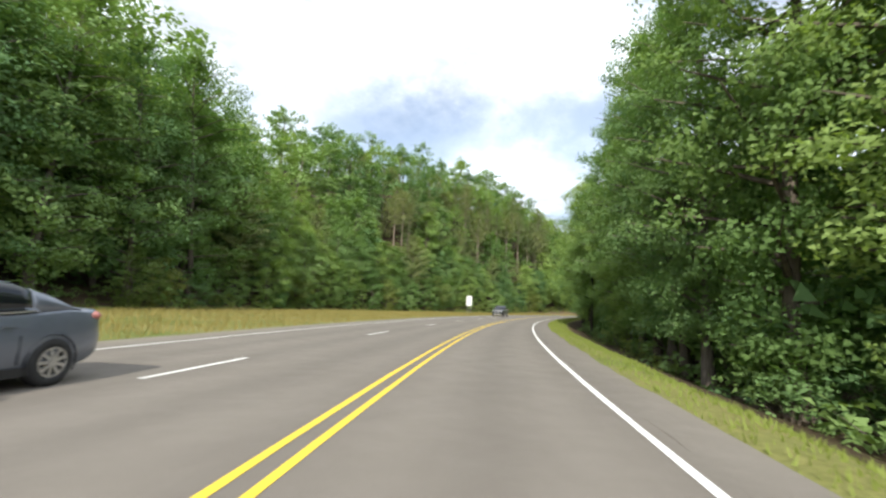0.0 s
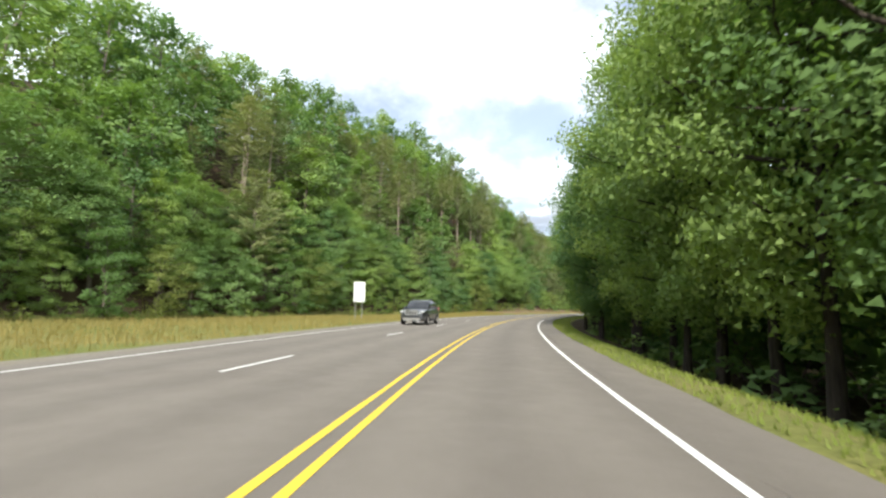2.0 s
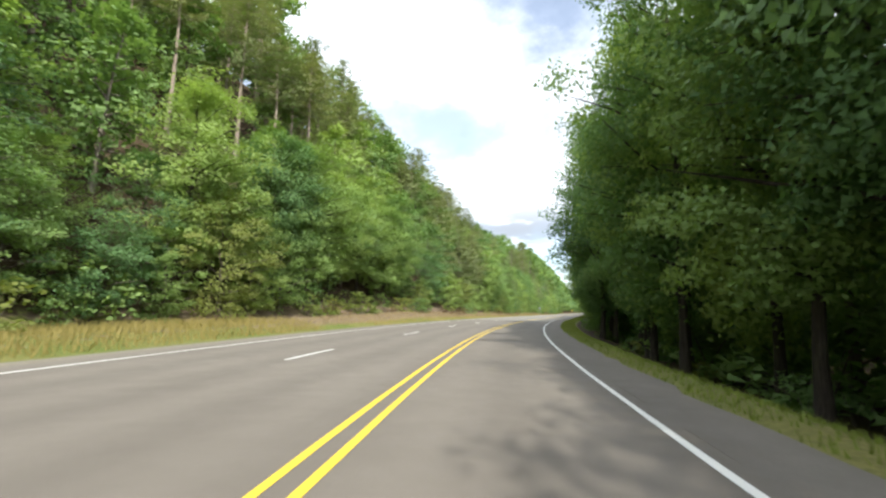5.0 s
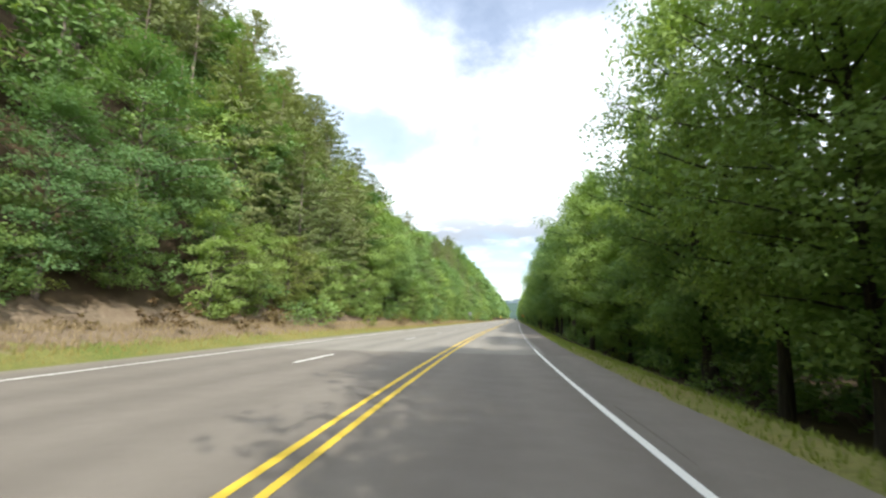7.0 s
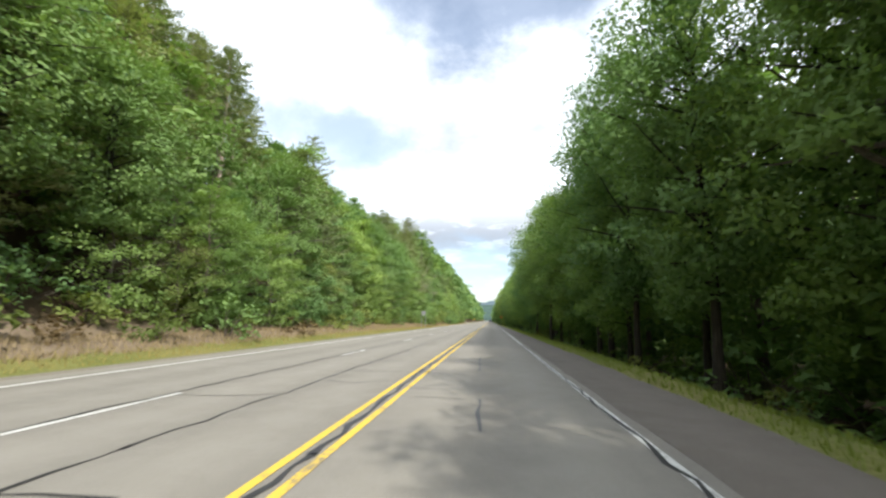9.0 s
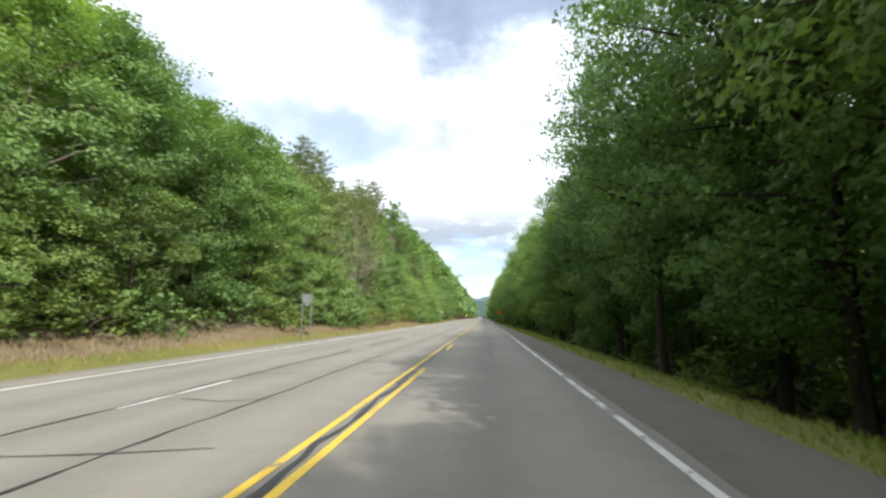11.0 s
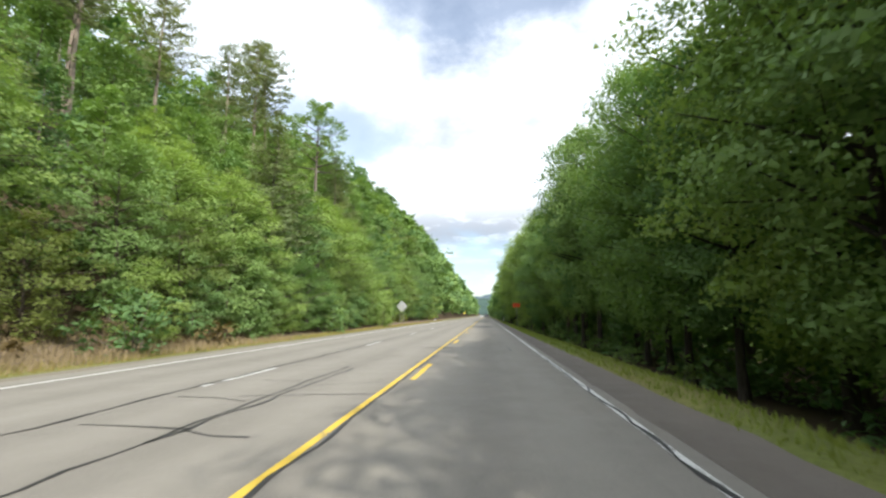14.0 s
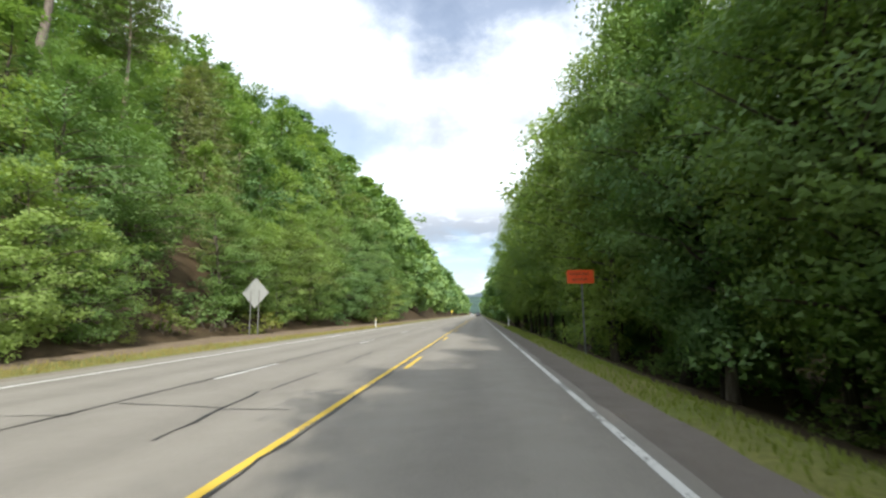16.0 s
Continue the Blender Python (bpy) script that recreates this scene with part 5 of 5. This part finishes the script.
            part("pillar", bm, body_material, car)
        bm = bmesh.new()
        a, b = spec["belt_trim"]
        xs = np.linspace(a, b, 9)
        lower = []
        for px in xs:
            yy, zz = sg * (np.interp(px, wx, ww) * W / 2 * 0.955), np.interp(px, hx, hz) - 0.015
            lower.append([bm.verts.new((px, yy + sg * dy, zz + dz)) for dy, dz in ((0.012, 0), (0.012, 0.022), (-0.02, 0.022), (-0.02, 0))])
        for p, q in zip(lower[:-1], lower[1:]):
            for i in range(4):
                bm.faces.new((p[i], p[(i + 1) % 4], q[(i + 1) % 4], q[i]))
        bmesh.ops.recalc_face_normals(bm, faces=bm.faces[:])
        part("window_trim", bm, M_CHROME, car, "thin chrome strip under the windows")
        # mirror
        bm = bmesh.new()
        bmesh.ops.create_uvsphere(bm, u_segments=10, v_segments=6, radius=1.0, matrix=Matrix.Translation((spec["mirror"], sg * (W / 2 + 0.07), np.interp(spec["mirror"], hx, hz) + 0.08)) @ Matrix.Diagonal((0.07, 0.12, 0.09, 1)))
        part("mirror", bm, body_material, car, smooth=True)
        for px in spec["handles"]:
            bm = bmesh.new()
            zz = zb + (np.interp(px, hx, hz) - zb) * 0.78
            boxed(bm, px - 0.1, px + 0.1, sg * W / 2 * 0.985 - 0.02, sg * W / 2 * 0.985 + 0.025, zz - 0.014, zz + 0.014)
            part("door_handle", bm, body_material, car)
        for px in spec["seams"]:
            bm = bmesh.new()
            boxed(bm, px - 0.006, px + 0.006, sg * W / 2 - 0.05, sg * (W / 2 + 0.002), zb + 0.14, zb + (np.interp(px, hx, hz) - zb) * 0.62)
            part("door_gap", bm, M_TRIM, car)
        bm = bmesh.new()
        boxed(bm, -L / 2 + 1.15, L / 2 - 1.2, sg * W / 2 * 0.9 - 0.03, sg * W / 2 * 0.99, zb - 0.02, zb + 0.1)
        part("sill", bm, M_TRIM, car)
        # wheels
        for px in spec["axles"]:
            yc = sg * (W / 2 - 0.1)
            bm = bmesh.new()
            bmesh.ops.create_cone(bm, cap_ends=True, segments=28, radius1=R + 0.045, radius2=R + 0.045, depth=0.03, matrix=Matrix.Translation((px, sg * (W / 2 - 0.012), R + 0.01)) @ Matrix.Rotation(radians(90), 4, "X"))
            bmesh.ops.delete(bm, geom=[v for v in bm.verts if v.co.z < R * 0.35], context="VERTS")
            part("wheel_arch", bm, M_TRIM, car)
            bm = bmesh.new()
            prof = [(R * 0.62, -0.11), (R * 0.9, -0.11), (R, -0.08), (R, 0.08), (R * 0.9, 0.11), (R * 0.64, 0.108)]
            rows = []
            for i in range(28):
                a = 2 * math.pi * i / 28
                rows.append([bm.verts.new((px + r * math.cos(a), yc + sg * d + sg * 0.012, R + r * math.sin(a))) for r, d in prof])
            for i in range(28):
                p, q = rows[i], rows[(i + 1) % 28]
                for j in range(len(prof)):
                    bm.faces.new((p[j], p[(j + 1) % len(prof)], q[(j + 1) % len(prof)], q[j]))
            bmesh.ops.recalc_face_normals(bm, faces=bm.faces[:])
            tyre = part("wheel", bm, M_TYRE, car, "black tyre with an alloy rim", smooth=True)
            bm = bmesh.new()
            bmesh.ops.create_cone(bm, cap_ends=True, segments=24, radius1=R * 0.63, radius2=R * 0.63, depth=0.05, matrix=Matrix.Translation((px, yc + sg * 0.05, R)) @ Matrix.Rotation(radians(90), 4, "X"))
            part("rim_well", bm, M_TRIM, tyre)
            bm = bmesh.new()
            for i in range(spec["spokes"]):
                m4 = Matrix.Translation((px, yc + sg * 0.1, R)) @ Matrix.Rotation(2 * math.pi * i / spec["spokes"], 4, "Y")
                bmesh.ops.create_cube(bm, size=1.0, matrix=m4 @ Matrix.Translation((R * 0.33, 0, 0)) @ Matrix.Diagonal((R * 0.62, 0.035, R * 0.13, 1)))
            bmesh.ops.create_cone(bm, cap_ends=True, segments=14, radius1=R * 0.16, radius2=R * 0.12, depth=0.05, matrix=Matrix.Translation((px, yc + sg * 0.105, R)) @ Matrix.Rotation(radians(90), 4, "X"))
            for i in range(24):
                m4 = Matrix.Translation((px, yc + sg * 0.1, R)) @ Matrix.Rotation(2 * math.pi * i / 24, 4, "Y")
                bmesh.ops.create_cube(bm, size=1.0, matrix=m4 @ Matrix.Translation((R * 0.6, 0, 0)) @ Matrix.Diagonal((R * 0.07, 0.04, R * 0.165, 1)))
            part("rim", bm, M_RIM, tyre)
        # lamps
        for lab, box, mat in (("headlight", spec["head"], M_LAMP), ("tail_light", spec["tail"], M_RED)):
            x0, x1, y0, y1, z0, z1 = box
            bm = bmesh.new()
            bmesh.ops.create_uvsphere(bm, u_segments=12, v_segments=8, radius=0.5, matrix=Matrix.Translation(((x0 + x1) / 2, sg * (y0 + y1) / 2, (z0 + z1) / 2)) @ Matrix.Diagonal((x1 - x0, y1 - y0, z1 - z0, 1)))
            part(lab, bm, mat, car, smooth=True)
    # front and rear
    x0, wd, z0, z1 = spec["grille"]
    bm = bmesh.new()
    boxed(bm, x0 - 0.05, x0 + 0.02, -wd / 2, wd / 2, z0, z1)
    grille = part("grille", bm, M_TRIM, car)
    for i in range(3):
        bm = bmesh.new()
        zz = z0 + (z1 - z0) * (i + 0.7) / 3.4
        boxed(bm, x0 + 0.018, x0 + 0.032, -wd / 2 + 0.02, wd / 2 - 0.02, zz, zz + 0.025)
        part("grille_bar", bm, M_CHROME, grille)
    if "skid" in spec:
        for a0, a1, c0, c1 in ((-wd / 2 - 0.05, wd / 2 + 0.05, z1, z1 + 0.06), (-wd / 2 - 0.05, wd / 2 + 0.05, z0 - 0.05, z0), (-wd / 2 - 0.07, -wd / 2, z0 - 0.05, z1 + 0.06), (wd / 2, wd / 2 + 0.07, z0 - 0.05, z1 + 0.06)):
            bm = bmesh.new()
            boxed(bm, x0 - 0.05, x0 + 0.045, a0, a1, c0, c1)
            part("grille_frame", bm, M_CHROME, grille)
        s0, s1, sw = spec["skid"]
        bm = bmesh.new()
        boxed(bm, L / 2 - 0.1, L / 2 + 0.05, -sw / 2, sw / 2, s0, s1)
        part("skid_plate", bm, M_RIM, car, "silver lower bumper plate")
    bm = bmesh.new()
    boxed(bm, L / 2 - 0.06, L / 2 + 0.02, -W * 0.34, W * 0.34, zb + 0.08, zb + 0.24)
    part("front_intake", bm, M_TRIM, car)
    bm = bmesh.new()
    boxed(bm, L / 2 - 0.02, L / 2 + 0.035, -W * 0.3, W * 0.3, zb + 0.03, zb + 0.07)
    part("bumper_trim", bm, M_CHROME, car)
    bm = bmesh.new()
    boxed(bm, -L / 2 - 0.016, -L / 2 + 0.03, -0.16, 0.16, 0.62, 0.78)
    part("plate", bm, M_BAR, car)
    for px, dx in spec.get("rails", ()):
        for sg in (1, -1):
            bm = bmesh.new()
            yy = sg * W / 2 * 0.62
            boxed(bm, px, px + dx, yy - 0.02, yy + 0.02, max(rz) + 0.035, max(rz) + 0.075)
            part("roof_rail", bm, M_TRIM, car)
    return tagged(car, label, category)


SEDAN = dict(cap=0.12, glass_from=-1.18, L=4.85, W=1.82, clear=0.2, R=0.33, axles=(1.38, -1.49), spokes=9, mirror=0.72, handles=(0.1, -0.85), seams=(0.9, -0.12, -1.02),
             belt=[(-2.43, 0.86), (-2.34, 1.06), (-1.75, 1.1), (-1.0, 1.03), (0.2, 0.98), (0.95, 0.93), (1.6, 0.86), (2.2, 0.74), (2.43, 0.6)],
             roof=[(-1.95, 1.08), (-1.55, 1.25), (-1.0, 1.41), (-0.4, 1.48), (0.1, 1.48), (0.5, 1.39), (1.25, 0.93)],
             plan=[(-2.43, 0.78), (-2.2, 0.92), (-1.4, 1.0), (1.3, 1.0), (2.0, 0.93), (2.43, 0.7)],
             pillars=[(-1.2, -0.86, 0.14, 0.3), (-0.12, -0.2, 0.07, 0.07), (0.98, 0.42, 0.06, 0.06)], belt_trim=(-1.2, 0.95),
             head=(1.98, 2.4, 0.5, 0.86, 0.6, 0.76), tail=(-2.37, -2.1, 0.56, 0.84, 0.88, 1.04), grille=(2.42, 0.7, 0.5, 0.64))
SUV = dict(L=5.3, W=2.02, clear=0.3, R=0.4, axles=(1.6, -1.47), spokes=6, mirror=0.85, handles=(0.2, -0.85), seams=(1.05, 0.0, -1.05),
           belt=[(-2.65, 1.0), (-2.58, 1.2), (-1.5, 1.25), (0.3, 1.23), (1.1, 1.2), (1.9, 1.15), (2.4, 1.06), (2.65, 0.86)],
           roof=[(-2.5, 1.24), (-2.3, 1.7), (-2.0, 1.86), (-0.6, 1.91), (0.1, 1.89), (0.5, 1.8), (1.3, 1.2)],
           plan=[(-2.65, 0.9), (-2.4, 0.97), (-1.4, 1.0), (1.5, 1.0), (2.2, 0.97), (2.65, 0.82)],
           pillars=[(-2.35, -2.15, 0.18, 0.18), (-1.1, -1.1, 0.1, 0.1), (-0.02, -0.05, 0.09, 0.09), (1.12, 0.45, 0.07, 0.07)], belt_trim=(-2.1, 1.1),
           head=(2.22, 2.66, 0.56, 0.96, 0.88, 1.07), tail=(-2.66, -2.4, 0.72, 0.98, 0.95, 1.35), grille=(2.62, 0.86, 0.8, 1.04), skid=(0.4, 0.52, 1.3), rails=[(-1.9, 2.0)])
k = Mat("grey_blue_car_paint")
M_CAR_BLUE = k.done(k.mix(k.span(k.noise(3, 3), 0.3, 0.7), (0.15, 0.17, 0.205), (0.175, 0.195, 0.235)), 0.35, metal=0.4, spec=0.5, coat=0.7)
k = Mat("graphite_car_paint")
M_CAR_DARK = k.done(k.mix(k.span(k.noise(3, 3), 0.3, 0.7), (0.075, 0.08, 0.085), (0.095, 0.1, 0.105)), 0.28, metal=0.55, spec=0.5, coat=0.7)
k = Mat("white_car_paint")
M_CAR_WHITE = k.done(k.mix(k.span(k.noise(3, 3), 0.3, 0.7), (0.7, 0.7, 0.7), (0.75, 0.75, 0.75)), 0.35, spec=0.5, coat=0.6)

vehicle("sedan_car", SEDAN, M_CAR_BLUE, 4.35, -5.3, 180, "grey-blue four-door sedan with alloy wheels in the far lane", "car")
vehicle("suv_car", SUV, M_CAR_DARK, 81.8, -5.7, 180, "dark graphite sport utility vehicle with chrome trim in the far lane", "car")
vehicle("suv_car", SUV, M_CAR_DARK, 560.0, 1.8, 0, "dark sport utility vehicle driving far along the road", "car")
vehicle("sedan_car", SEDAN, M_CAR_WHITE, 640.0, -1.9, 180, "white sedan far along the road, coming closer", "car")
